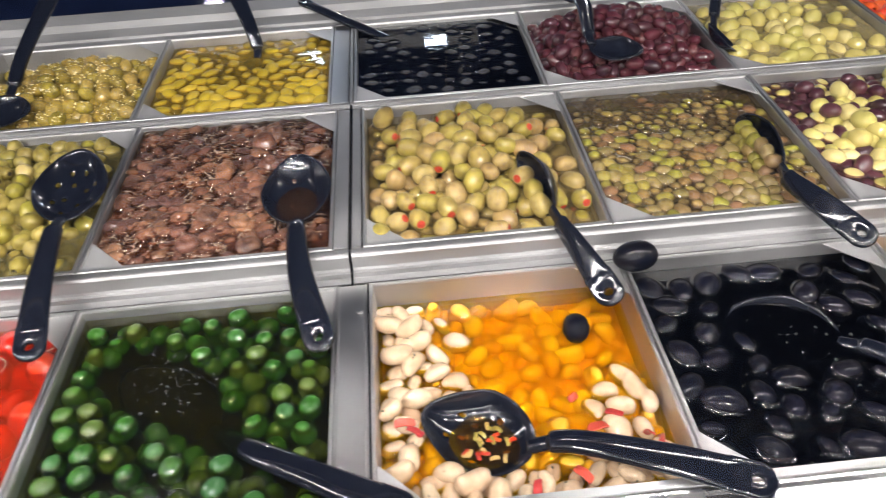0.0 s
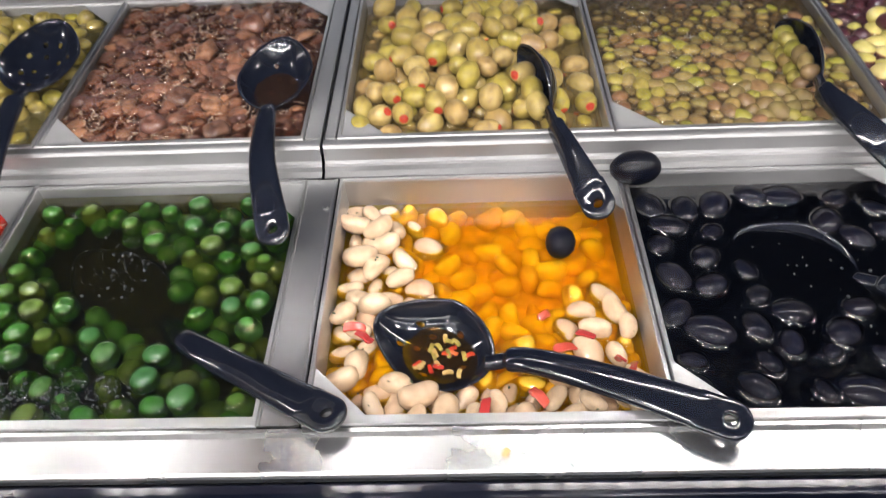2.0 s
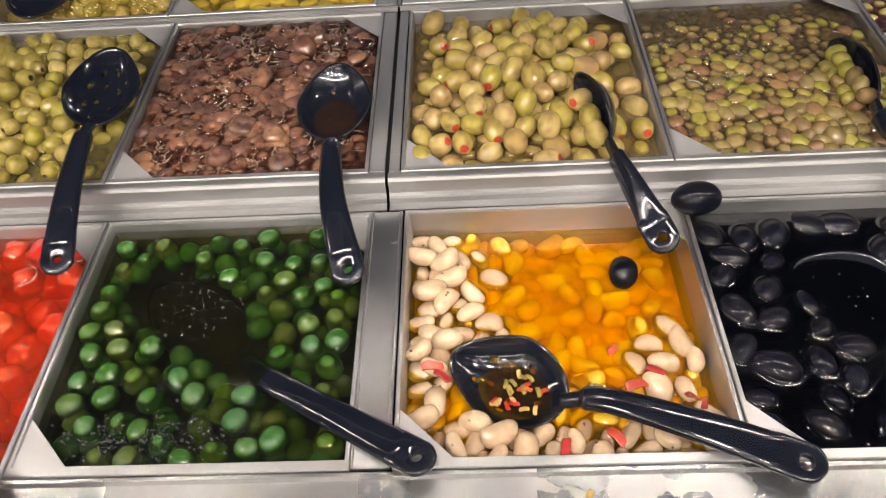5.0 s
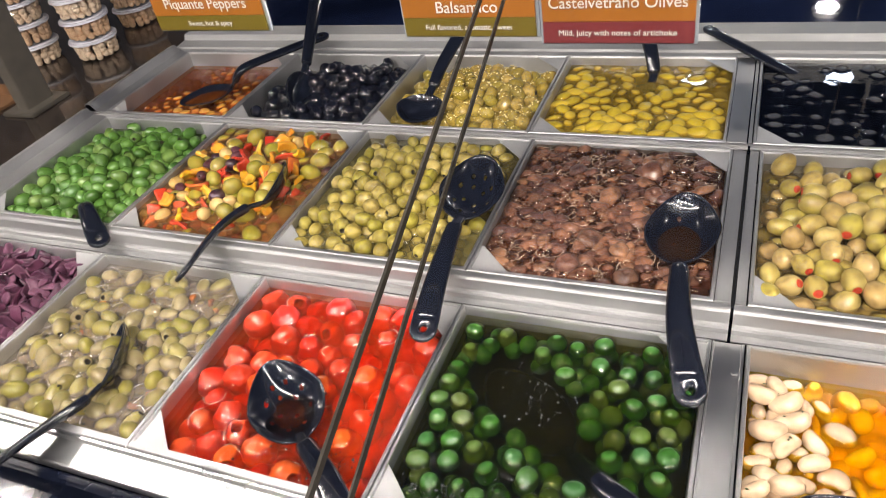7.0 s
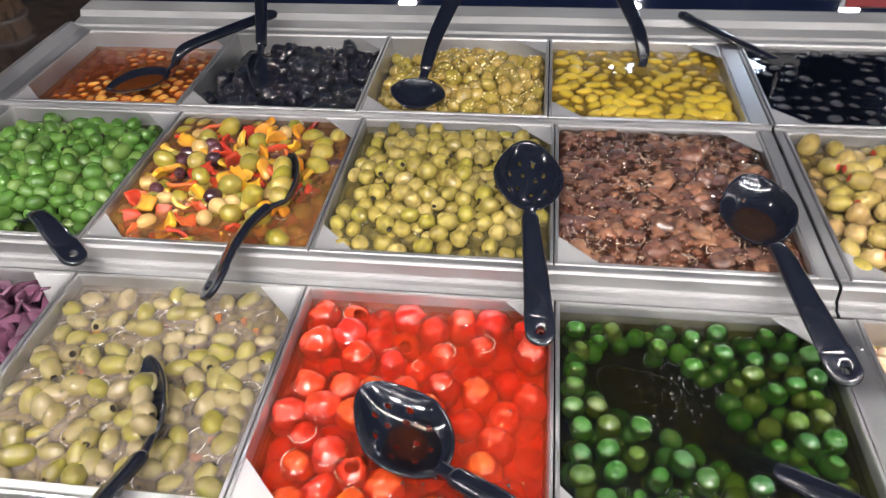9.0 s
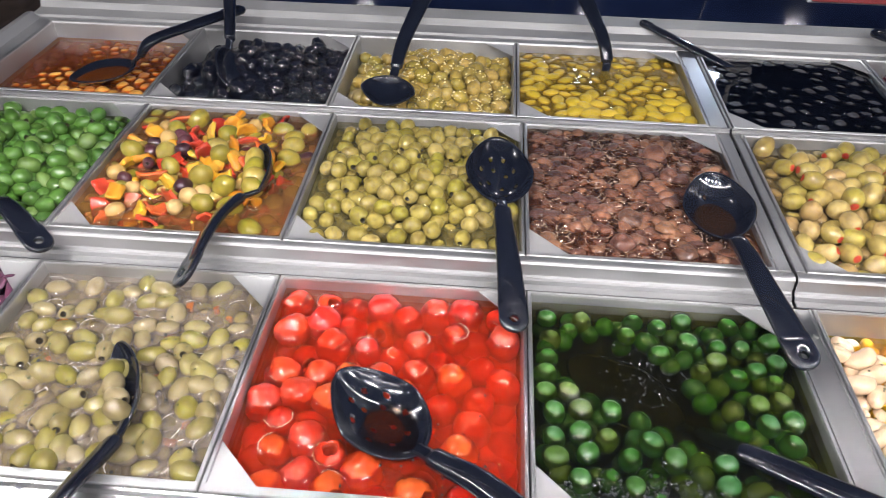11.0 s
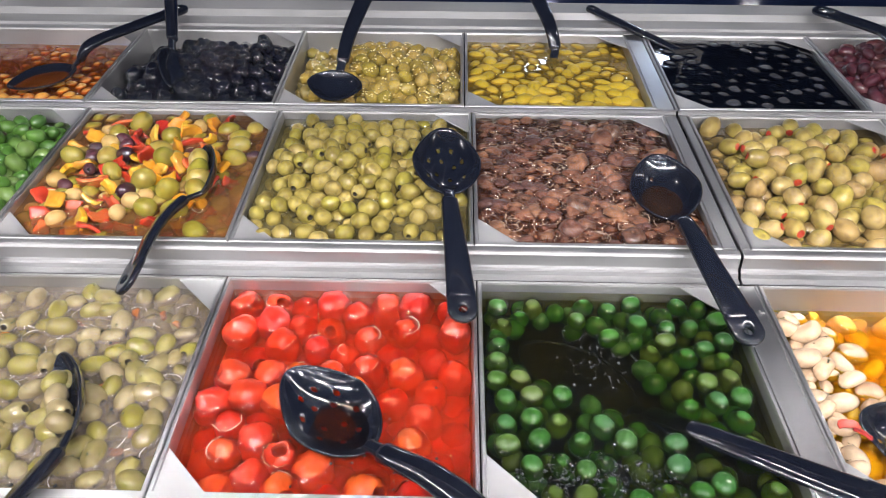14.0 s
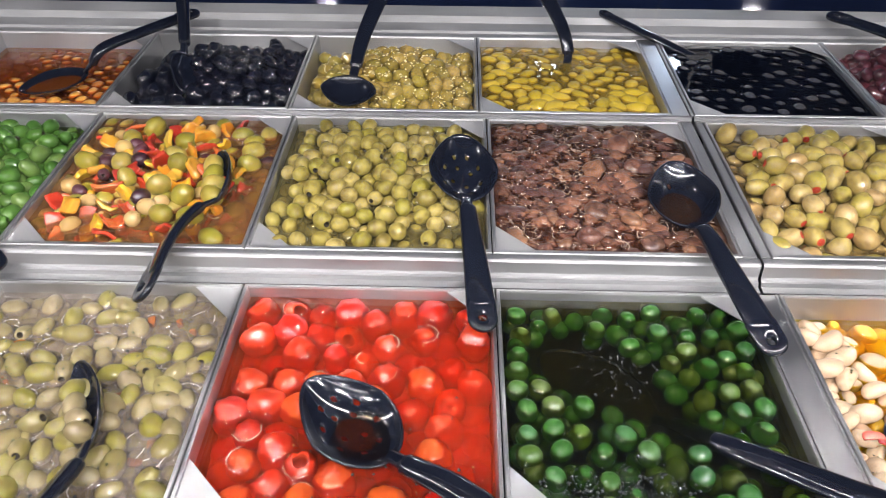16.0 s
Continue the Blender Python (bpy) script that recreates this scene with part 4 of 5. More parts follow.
spoon("black serving spoon on its side over small olives", (0.487, 0.775, 0.960), (0.490, 0.655, 0.965), (-0.80, 0.45, 0.20), 0.056, 0.018, 0, [(0.488, 0.630, 0.966), (0.500, 0.582, 0.968), (0.530, 0.528, 0.955)], roll_end=(-0.4, 0, 0.9), buried=True)
spoon("black serving spoon on its side in grey olives", (-0.684, 0.453, 0.930), (-0.634, 0.357, 0.932), (-0.6, -0.3, 0.75), 0.050, 0.016, 0, [(-0.637, 0.335, 0.934), (-0.650, 0.285, 0.940), (-0.668, 0.215, 0.945)], roll_end=(-0.55, -0.35, 0.75), buried=True, w1=0.033)
spoon("black serving spoon on its side in antipasto", (-0.622, 0.765, 0.972), (-0.602, 0.664, 0.967), (-0.65, 0.0, 0.7), 0.050, 0.016, 0, [(-0.618, 0.645, 0.970), (-0.632, 0.598, 0.967), (-0.646, 0.520, 0.946)], roll_end=(-0.62, -0.2, 0.70), buried=True, w1=0.033)
spoon("black serving spoon resting in bright green olives", (-0.985, 0.710, 0.925), (-0.915, 0.648, 0.938), (0.1, 0.1, 1), 0.060, 0.018, 0, [(-0.888, 0.627, 0.962), (-0.850, 0.597, 0.962), (-0.806, 0.562, 0.948)], buried=True)
spoon("black ladle resting in red chilli sauce", (-0.976, 0.962, 0.949), (-0.900, 1.030, 0.951), (0.0, -0.1, 1), 0.068, 0.014, 0, [(-0.889, 1.028, 0.964), (-0.870, 1.040, 0.984), (-0.831, 1.097, 0.986), (-0.762, 1.178, 0.990)], name="ladle")
spoon("black spoon standing in wrinkled black olives", (-0.732, 0.965, 0.950), (-0.756, 1.060, 0.968), (0.7, 0.1, 0.6), 0.050, 0.014, 0, [(-0.759, 1.085, 0.985), (-0.774, 1.150, 1.020), (-0.800, 1.250, 1.065)])
spoon("black serving spoon among herbed olives", (-0.491, 0.920, 0.957), (-0.482, 0.992, 0.968), (0.05, -0.3, 1), 0.082, 0.018, 0, [(-0.480, 1.008, 0.976), (-0.472, 1.058, 1.002), (-0.443, 1.157, 1.050), (-0.430, 1.200, 1.066)])
spoon("black spoon sunk in golden brine, handle upright", (-0.190, 1.015, 0.925), (-0.150, 1.108, 0.937), (0, -0.1, 1), 0.060, 0.016, 0, [(-0.149, 1.118, 0.953), (-0.158, 1.140, 0.982), (-0.178, 1.190, 1.010), (-0.205, 1.260, 1.040)], buried=True)
spoon("black spoon sunk in inky brine, thin handle out", (0.150, 1.075, 0.915), (0.076, 1.116, 0.936), (0, -0.1, 1), 0.056, 0.014, 0, [(0.060, 1.126, 0.942), (-0.010, 1.172, 0.962), (-0.085, 1.232, 0.978)], w1=0.018)
spoon("black serving spoon resting on purple olives", (0.412, 0.930, 0.984), (0.346, 0.970, 0.981), (0, -0.2, 1), 0.060, 0.013, 0, [(0.349, 0.988, 0.988), (0.365, 1.090, 0.990), (0.352, 1.128, 0.990), (0.290, 1.205, 0.990)])
spoon("black serving spoon standing among pale olives", (0.555, 0.955, 0.962), (0.556, 1.040, 0.962), (0.6, -0.1, 0.8), 0.050, 0.014, 0, [(0.563, 1.058, 0.972), (0.575, 1.095, 0.990), (0.585, 1.180, 1.015), (0.590, 1.250, 1.035)])
# ---- front row ----
def piece(a, b, **kw):
    return lambda k: olive(a, b, k, **kw)


def scatter(seed, r, c, n, gap, want, margin=0.017):
    """Spots in a pan at least gap apart; want(u, v) gives how crowded each part is."""
    rng, spots = random.Random(seed), []
    x0, (y0, y1) = left(r, c), SPAN[r]
    for _ in range(n * 40):
        x, y = rng.uniform(x0 + margin, x0 + WIDE - margin), rng.uniform(y0 + margin, y1 - margin)
        if rng.random() < want((x - x0) / WIDE, (y - y0) / (y1 - y0)) and all((x - a) ** 2 + (y - b) ** 2 > gap * gap for a, b in spots):
            spots.append((x, y))
            if len(spots) == n:
                break
    return spots, rng


def onion_pan():
    m = meshes("onion_petal", lambda k: chunk(0.0150, 0.0070, 0.0020, k, 0.35), ONION)
    fill(1, 0, "onion_petal", "glossy purple pickled onion petal", "onion petal", m, (0.0105, 0.0075), 280, level(0.918, 0.012), 0.03, 10, 0.8, flat=0.7)
    brine(1, 0, 0.900, (0.5, 0.25, 0.4), (0.06, 0.02, 0.04), 0.5, "purple onion vinegar in the pan", bottom=(0.03, 0.01, 0.02))


def grey_olive_pan():
    size = (0.0142, 0.0100)
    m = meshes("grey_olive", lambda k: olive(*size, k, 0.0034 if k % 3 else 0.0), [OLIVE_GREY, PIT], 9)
    fill(1, 1, "pitted_olive", "grey-green pitted olive wet with brine", "olive", m, size, 300, level(0.9170, 0.004, (-0.005, -0.002), 0.003, 2), 0.036, 20, 0.76, grow=(0.86, 1.14))
    sprinkle("herb_flecks", (1, 1), 5, 27, HERB, "dark green dried herb flecks on grey olives", (0.0006, 0.0019), 0.903)
    # white curls stand in for glare on the grey brine
    wisps((1, 1), 0.9117, 120, 28, WHITE_FOAM, "thin white curls painted as brine glare round grey olives", (0.0003, 0.0007))
    brine(1, 1, 0.9115, (0.93, 0.88, 0.80), (0.44, 0.37, 0.32), 0.28, "cloudy grey-brown brine round the olives", bottom=(0.22, 0.13, 0.07), gap=0.008, cloud_top=0.19, chop=1.0)
    drops("bubbles", 26, 420, (left(1, 1) + 0.135, SPAN[1][0] + 0.135, 0.9117), (0.17, 0.17), "tiny air bubbles on cloudy brine")
    bits = meshes("carrot_bit", lambda k: chunk(0.0055, 0.0030, 0.002, k, 0.1), CARROT, 3)
    rng = random.Random(24)
    lay("carrot_bit", bits, "small orange scrap in grey brine", "food scrap", "orange scraps in the grey brine", [(left(1, 1) + rng.uniform(0.04, 0.23), SPAN[1][0] + rng.uniform(0.04, 0.24), 0.9100 - rng.uniform(0, 0.004)) for _ in range(18)], 25, flat=0.3, upright=True, size=(0.002, 0.002))


def red_pan():
    r = 0.0178
    a = meshes("round_pepper", lambda k: pepper(r, k, False), [RED, RED_IN], 6)
    b = meshes("open_pepper", lambda k: pepper(r, k + 9, True), [RED, RED_IN], 4)
    got = pack(1, 2, 130, [(r, 1)], level(0.9145, 0.0, (-0.009, 0.002), 0.004, 3), 0.050, 30, 0.84)
    lay("pickled_pepper", a + a + b, "small round red pickled pepper", "pepper", "red peppers in the pan", [g[:3] for g in got], 31, flat=0.7, grow=(0.8, 1.15), at=(1, 2), size=(r * 0.95, r * 0.95))
    brine(1, 2, 0.9120, (1.0, 0.62, 0.42), (0.72, 0.16, 0.06), 0.09, "cloudy red vinegar round the peppers", bottom=(0.58, 0.075, 0.02), gap=0.009, cloud_top=0.06, chop=0.25)
    # pale beads stand in for the bright meniscus ring round each pepper
    froth((1, 2), 0.9122, 1.0, 33, PINK_FOAM, "fine pink froth beads standing in for bright meniscus rings", (0.0003, 0.0007), 0.0)
    drops("bubbles", 34, 160, (left(1, 2) + 0.19, SPAN[1][0] + 0.06, 0.9123), (0.09, 0.09), "tiny air bubbles on red vinegar")
    flecks("seeds", (1, 2), 0.9122, 40, 35, PALE, "pale pepper seeds floating on red vinegar", (0.0009, 0.0016))


def green_pan():
    size = (0.0120, 0.0108)
    m = meshes("round_olive", lambda k: olive(*size, k, lumps=0.04), OLIVE_GREEN)

    def crowd(u, v):
        if 0.20 < u < 0.62 and 0.36 < v < 0.66 or u > 0.5 and v < 0.45 and abs((u - 0.5) * 0.9 - (0.45 - v)) < 0.12:
            return 0.10
        return 1.0 if u < 0.42 and v < 0.42 else 0.9 if v > 0.70 else 0.8 if u > 0.62 else 0.5
    spots, rng = scatter(40, 1, 3, 108, 0.0205, crowd)
    lay("round_olive", m, "bright green whole olive floating in brine", "olive", "green olives in brine", [(x, y, 0.9145 + rng.uniform(-0.0115, -0.003)) for x, y in spots], 41, flat=0.3, grow=(0.92, 1.1), at=(1, 3), size=size)
    spots, rng = scatter(43, 1, 3, 100, 0.0195, lambda u, v: 0.15 if 0.15 < u < 0.66 and 0.30 < v < 0.72 else 1.0)
    lay("round_olive", m, "green whole olive sunk in dark brine", "olive", "green olives in brine", [(x, y, 0.8990 + rng.uniform(-0.009, 0.004)) for x, y in spots], 42, flat=0.3, size=size)
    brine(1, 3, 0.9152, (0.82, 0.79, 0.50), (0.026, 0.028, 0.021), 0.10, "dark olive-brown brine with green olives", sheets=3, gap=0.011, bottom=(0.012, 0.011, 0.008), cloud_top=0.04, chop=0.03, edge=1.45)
    drops("bubbles", 44, 170, (-0.165, 0.470, 0.9154), (0.040, 0.045), "tiny air bubbles on the dark brine")
    drops("bubbles", 45, 620, (-0.190, 0.338, 0.9154), (0.085, 0.022), "tiny air bubbles on the dark brine")


def drops(name, seed, n, middle, reach, label):
    """Very small domes of air on a liquid."""
    rng, spots = random.Random(seed), []
    for _ in range(n):
        r = rng.uniform(0.0004, 0.0010) if rng.random() < 0.85 else rng.uniform(0.0010, 0.0020)
        dx, dy = (max(-0.115, min(0.115, rng.gauss(0, q / 2))) for q in reach)
        spots.append((middle[0] + dx, middle[1] + dy, middle[2], r, r, r * 0.7, 0.0))
    blobs(name, spots, BUBBLE, label, "bubbles")


BUBBLE = plain("bubble_skin", (0.05, 0.055, 0.055), 0.05, vary=0.2, coat=0.5)
FOAM = plain("pale_foam", (0.46, 0.36, 0.29), 0.25, vary=0.25, scale=200, coat=0.8)
WHITE_FOAM = plain("white_foam_glare", (0.66, 0.64, 0.62), 0.12, vary=0.2, scale=200, coat=1.0)
PINK_FOAM = plain("pink_ring_glint", (0.80, 0.52, 0.42), 0.12, vary=0.2, scale=200, coat=1.0)
HERB = plain("green_herb", (0.045, 0.06, 0.015), 0.5, vary=0.4, scale=300)
CHILLI = plain("chilli_flake", (0.24, 0.02, 0.008), 0.35, vary=0.4, scale=300, coat=0.4)


def bean_pan():
    size = (0.0145, 0.0095)
    m = meshes("white_bean", lambda k: bean(*size, k), BEAN, 6)
    g = meshes("oiled_bean", lambda k: bean(*size, k + 7), BEAN_GOLD, 4)
    rng = random.Random(50)

    def shore(u, v):
        dry = max(0.0, 1 - u / 0.40) if v > 0.3 else 0.0
        dry = max(dry, max(0.0, 1 - v / 0.40), 0.55 * max(0.0, 1 - ((u - 0.92) / 0.22) ** 2 - ((v - 0.36) / 0.25) ** 2))
        return 0.8895 + 0.0265 * min(1.0, dry * 1.5)
    got = pack(1, 4, 290, [(0.0111, 1)], shore, 0.034, 51, 0.88)
    dry = [q[:3] for q in got if q[2] > 0.8885]
    wet = [q[:3] for q in got if q[2] <= 0.8885]
    lay("white_bean", m, "plump creamy white bean flecked with herbs", "bean", "white beans in the pan", dry, 52, flat=0.35, grow=(0.78, 1.2), at=(1, 4), size=size)
    lay("oiled_bean", g, "golden bean sunk in orange oil", "bean", "oiled beans in the pan", wet, 53, flat=0.35, at=(1, 4), size=size)
    bits = meshes("pepper_bit", lambda k: chunk(0.0085, 0.0035, 0.0012, k, 0.22), SOFT_RED, 3)
    spots = [(0.048, 0.398, 0.916), (0.054, 0.388, 0.9165), (0.216, 0.380, 0.907), (0.234, 0.394, 0.905), (0.256, 0.366, 0.910), (0.190, 0.330, 0.916), (0.150, 0.320, 0.918), (0.266, 0.360, 0.908), (0.202, 0.420, 0.900)]
    lay("pepper_bit", bits, "small wet strip of red pepper", "pepper", "red pepper bits among the beans", spots, 54, flat=0.3, upright=True, size=(0.002, 0.002))
    sprinkle("herb_flecks", (1, 4), 2, 56, HERB, "dark herb flecks on the white beans", (0.0006, 0.0018), 0.8885)
    brine(1, 4, 0.8945, (1.0, 0.89, 0.20), (0.90, 0.48, 0.012), 0.045, "clear orange oil over golden beans", sheets=3, gap=0.007, bottom=(0.74, 0.36, 0.015), chop=0.06)
    ob = new("black_olive", mesh_of("black_olive", olive(0.0165, 0.0140, 3, lumps=0.05), OLIVE_BLACK))
    ob.matrix_world = pose(0.2255, 0.507, 0.8975, 10, 0, 80)
    tagged(ob, "single black olive floating in orange oil", "olive")


def black_pan():
    size = (0.0200, 0.0145)
    m = meshes("large_olive", lambda k: olive(*size, k, 0.0022 if k % 2 else 0.0, lumps=0.07), [OLIVE_BLACK, PIT], 6)

    def crowd(u, v):
        if 0.45 < u and 0.34 < v < 0.70:
            return 0.05
        return 1.0 if u < 0.36 else 0.8 if v > 0.7 or v < 0.25 else 0.3
    spots, rng = scatter(60, 1, 5, 64, 0.0265, crowd, 0.020)
    lay("black_olive", m, "large dull black olive in black brine", "olive", "black olives in brine", [(x, y, 0.909 + rng.uniform(-0.0125, -0.0055)) for x, y in spots], 61, flat=0.2, at=(1, 5), size=size)
    brine(1, 5, 0.909, (0.10, 0.09, 0.10), (0.004, 0.004, 0.005), 0.3, "opaque black olive brine with floating bits", sheets=2, gap=0.012, bottom=(0.004, 0.004, 0.005), cloud_top=0.1, chop=0.14)
    ob = new("black_olive", m[0])
    ob.matrix_world = pose(0.298, 0.560, 0.9400, 0, 0, 8) @ Matrix.Diagonal((1.2, 1.15, 1.1, 1))
    tagged(ob, "large black olive resting on the pan rims", "olive")
    drops("floating_bits", 62, 160, (0.47, 0.40, 0.9092), (0.13, 0.13), "fine pale bits floating on black brine")


def tawny_pan():
    m = meshes("tawny_bean", lambda k: bean(0.015, 0.010, k), CHILLI_BEAN)
    fill(1, 6, "tawny_bean", "tawny orange marinated bean", "bean", m, (0.015, 0.010), 130, level(0.912), 0.026, 70, 0.86)
    brine(1, 6, 0.902, (0.9, 0.5, 0.2), (0.4, 0.16, 0.04), 0.3, "orange marinade round the beans", bottom=(0.3, 0.1, 0.02))


for make in (onion_pan, grey_olive_pan, red_pan, green_pan, bean_pan, black_pan, tawny_pan):
    make()


# ---- middle row ----
def bright_pan():
    size = (0.0122, 0.0096)
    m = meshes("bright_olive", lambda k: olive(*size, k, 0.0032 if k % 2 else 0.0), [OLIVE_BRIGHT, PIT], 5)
    fill(2, 0, "bright_olive", "shiny bright green pitted olive", "olive", m, size, 300, level(0.940, 0.026), 0.042, 80, 0.86)
    brine(2, 0, 0.9285, (0.6, 0.7, 0.35), (0.06, 0.09, 0.02), 0.3, "greenish brine round bright olives", bottom=(0.02, 0.04, 0.01))


def mixed_pan():
    kinds = [
        ("green_olive", meshes("mixed_olive", lambda k: olive(0.0148, 0.0122, k, 0.002 if k % 2 else 0.0), [OLIVE_OILED, PIT]), 0.0124, 28, "oily green whole olive in the antipasto mix", "olive", (0.0155, 0.0122)),
        ("red_pepper_piece", meshes("red_piece", lambda k: chunk(0.0165 - 0.003 * (k % 3), 0.0106 - 0.002 * (k % 2), 0.0026, k, 0.26), ORANGE_RED, 9), 0.0116, 32, "torn piece of roasted red pepper", "pepper", (0.014, 0.009)),
        ("yellow_pepper_piece", meshes("yellow_piece", lambda k: chunk(0.0152 - 0.003 * (k % 3), 0.0112 - 0.002 * (k % 2), 0.0034, k + 4, 0.30), YELLOW, 9), 0.0118, 28, "torn piece of yellow pepper", "pepper", (0.014, 0.010)),
        ("dark_olive", meshes("mixed_dark_olive", lambda k: olive(0.0112, 0.0088, k, 0.002), [OLIVE_PLUM, PIT]), 0.0098, 22, "small dark purple olive in the mix", "olive", (0.0112, 0.0088)),
        ("pickled_onion", meshes("small_onion", lambda k: olive(0.0112, 0.0100, k, lumps=0.14), PALE), 0.0106, 18, "small pale pickled onion", "onion", (0.0112, 0.0100)),
    ]
    got = pack(2, 1, 280, [(k[2], k[3]) for k in kinds], level(0.9490, 0.016, (-0.005, 0.002), 0.004, 4), 0.046, 90, 0.84)
    for i, (name, m, _, _, label, cat, size) in enumerate(kinds):
        lay(name, m, label, cat, f"{name.replace('_', ' ')}s in the antipasto pan", [q[:3] for q in got if q[3] == i], 91 + i, flat=0.5, at=(2, 1), size=size)
    brine(2, 1, 0.9440, (0.94, 0.70, 0.42), (0.38, 0.19, 0.07), 0.22, "reddish-brown marinade in the antipasto pan", bottom=(0.26, 0.09, 0.03), gap=0.009, chop=0.3)
    flecks("herb_flecks", (2, 1), 0.9443, 240, 97, CHILLI, "dark red herb flecks floating on the marinade", (0.0007, 0.0022))
    froth((2, 1), 0.9443, 0.5, 98, FOAM, "thin oily froth round the antipasto", (0.0003, 0.0008))
    sprinkle("herb_flecks", (2, 1), 3, 99, HERB, "dried herb flecks on the antipasto", (0.0005, 0.0013))


def drab_pan():
    size = (0.0117, 0.0100)
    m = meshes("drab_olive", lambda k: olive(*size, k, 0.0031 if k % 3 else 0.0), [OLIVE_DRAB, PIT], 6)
    fill(2, 2, "green_olive", "olive-green pitted olive, wet and dull", "olive", m, size, 300, level(0.9475, 0.020, (-0.004, 0.0), 0.004, 7), 0.044, 100, 0.95, grow=(0.84, 1.12))
    brine(2, 2, 0.9395, (0.80, 0.75, 0.48), (0.24, 0.20, 0.08), 0.30, "thin greenish brine round the olives", bottom=(0.10, 0.08, 0.03), chop=0.2)
    froth((2, 2), 0.9397, 0.4, 103, WHITE_FOAM, "thin froth round the green olives", (0.0003, 0.0007))


def mushroom_pan():
    m = meshes("mushroom_cap", lambda k: cap(0.0150, 0.0080, k), [MUSHROOM, GILLS], 10)
    fill(2, 3, "mushroom", "soft brown marinated mushroom cap", "mushroom", m, (0.0130, 0.0110), 300, level(0.9460, 0.001, bumps=0.002, seed=5), 0.024, 110, 0.66, flat=0.26, upright=True, grow=(0.7, 1.12))
    brine(2, 3, 0.9450, (0.86, 0.64, 0.46), (0.16, 0.085, 0.05), 0.22, "brown oily marinade round the mushrooms", bottom=(0.06, 0.028, 0.015), gap=0.007, cloud_top=0.08, chop=0.5)
    wisps((2, 3), 0.9452, 620, 115, FOAM, "pale froth curling between the mushrooms", (0.0003, 0.0008))
    flecks("fat_flecks", (2, 3), 0.9452, 160, 116, FOAM, "pale flecks of fat floating on brown marinade", (0.0006, 0.0030))


def pimento_pan():
    size = (0.0154, 0.0118)
    m = meshes("stuffed_olive", lambda k: olive(*size, k, 0.0047, plug=True), [OLIVE_BIG, PIMENTO], 6) + meshes("plain_olive", lambda k: olive(*size, k + 11), OLIVE_BIG, 2)
    fill(2, 4, "stuffed_olive", "plump green olive stuffed with red pimento", "olive", m, size, 230, level(0.9460, 0.026, (-0.004, 0.0), 0.004, 5), 0.050, 120, 0.95)
    brine(2, 4, 0.9350, (0.85, 0.78, 0.55), (0.3, 0.22, 0.1), 0.25, "thin pale brine round stuffed olives", bottom=(0.14, 0.10, 0.04))


def small_pan():
    size = (0.0108, 0.0086)
    m = meshes("small_olive", lambda k: olive(*size, k), OLIVE_TAN, 5)
    fill(2, 5, "small_olive", "small tan and green olive under brine", "olive", m, size, 300, level(0.9415, 0.001, (0.0, -0.007), 0.003, 6), 0.017, 130, 0.78, grow=(0.8, 1.3))
    brine(2, 5, 0.9403, (0.85, 0.76, 0.58), (0.22, 0.16, 0.09), 0.18, "clear brownish brine over small olives", bottom=(0.26, 0.18, 0.09), gap=0.006, chop=0.8)
    froth((2, 5), 0.9405, 0.5, 133, WHITE_FOAM, "thin froth round the small olives", (0.0003, 0.0007))
    flecks("herb_flecks", (2, 5), 0.9405, 200, 134, HERB, "dark herb flecks on the brown brine", (0.0006, 0.0018))


def purple_mix_pan():
    a = meshes("pale_mix_olive", lambda k: olive(0.0140, 0.0108, k), OLIVE_PALE)
    b = meshes("plum_mix_olive", lambda k: olive(0.0135, 0.0098, k), OLIVE_PLUM)
    got = pack(2, 6, 230, [(0.0115, 6), (0.0108, 5)], level(0.9420, 0.012), 0.034, 140, 0.86)
    lay("pale_olive", a, "pale tan olive in a purple mix", "olive", "pale olives in the mixed pan", [q[:3] for q in got if q[3] == 0], 141, at=(2, 6), size=(0.0140, 0.0108))
    lay("plum_olive", b, "glossy plum-coloured olive in a mix", "olive", "plum olives in the mixed pan", [q[:3] for q in got if q[3] == 1], 142, at=(2, 6), size=(0.0135, 0.0098))
    brine(2, 6, 0.9375, (0.7, 0.5, 0.45), (0.16, 0.08, 0.08), 0.25, "purplish brine round mixed olives", bottom=(0.05, 0.02, 0.03))


for make in (bright_pan, mixed_pan, drab_pan, mushroom_pan, pimento_pan, small_pan, purple_mix_pan):
    make()


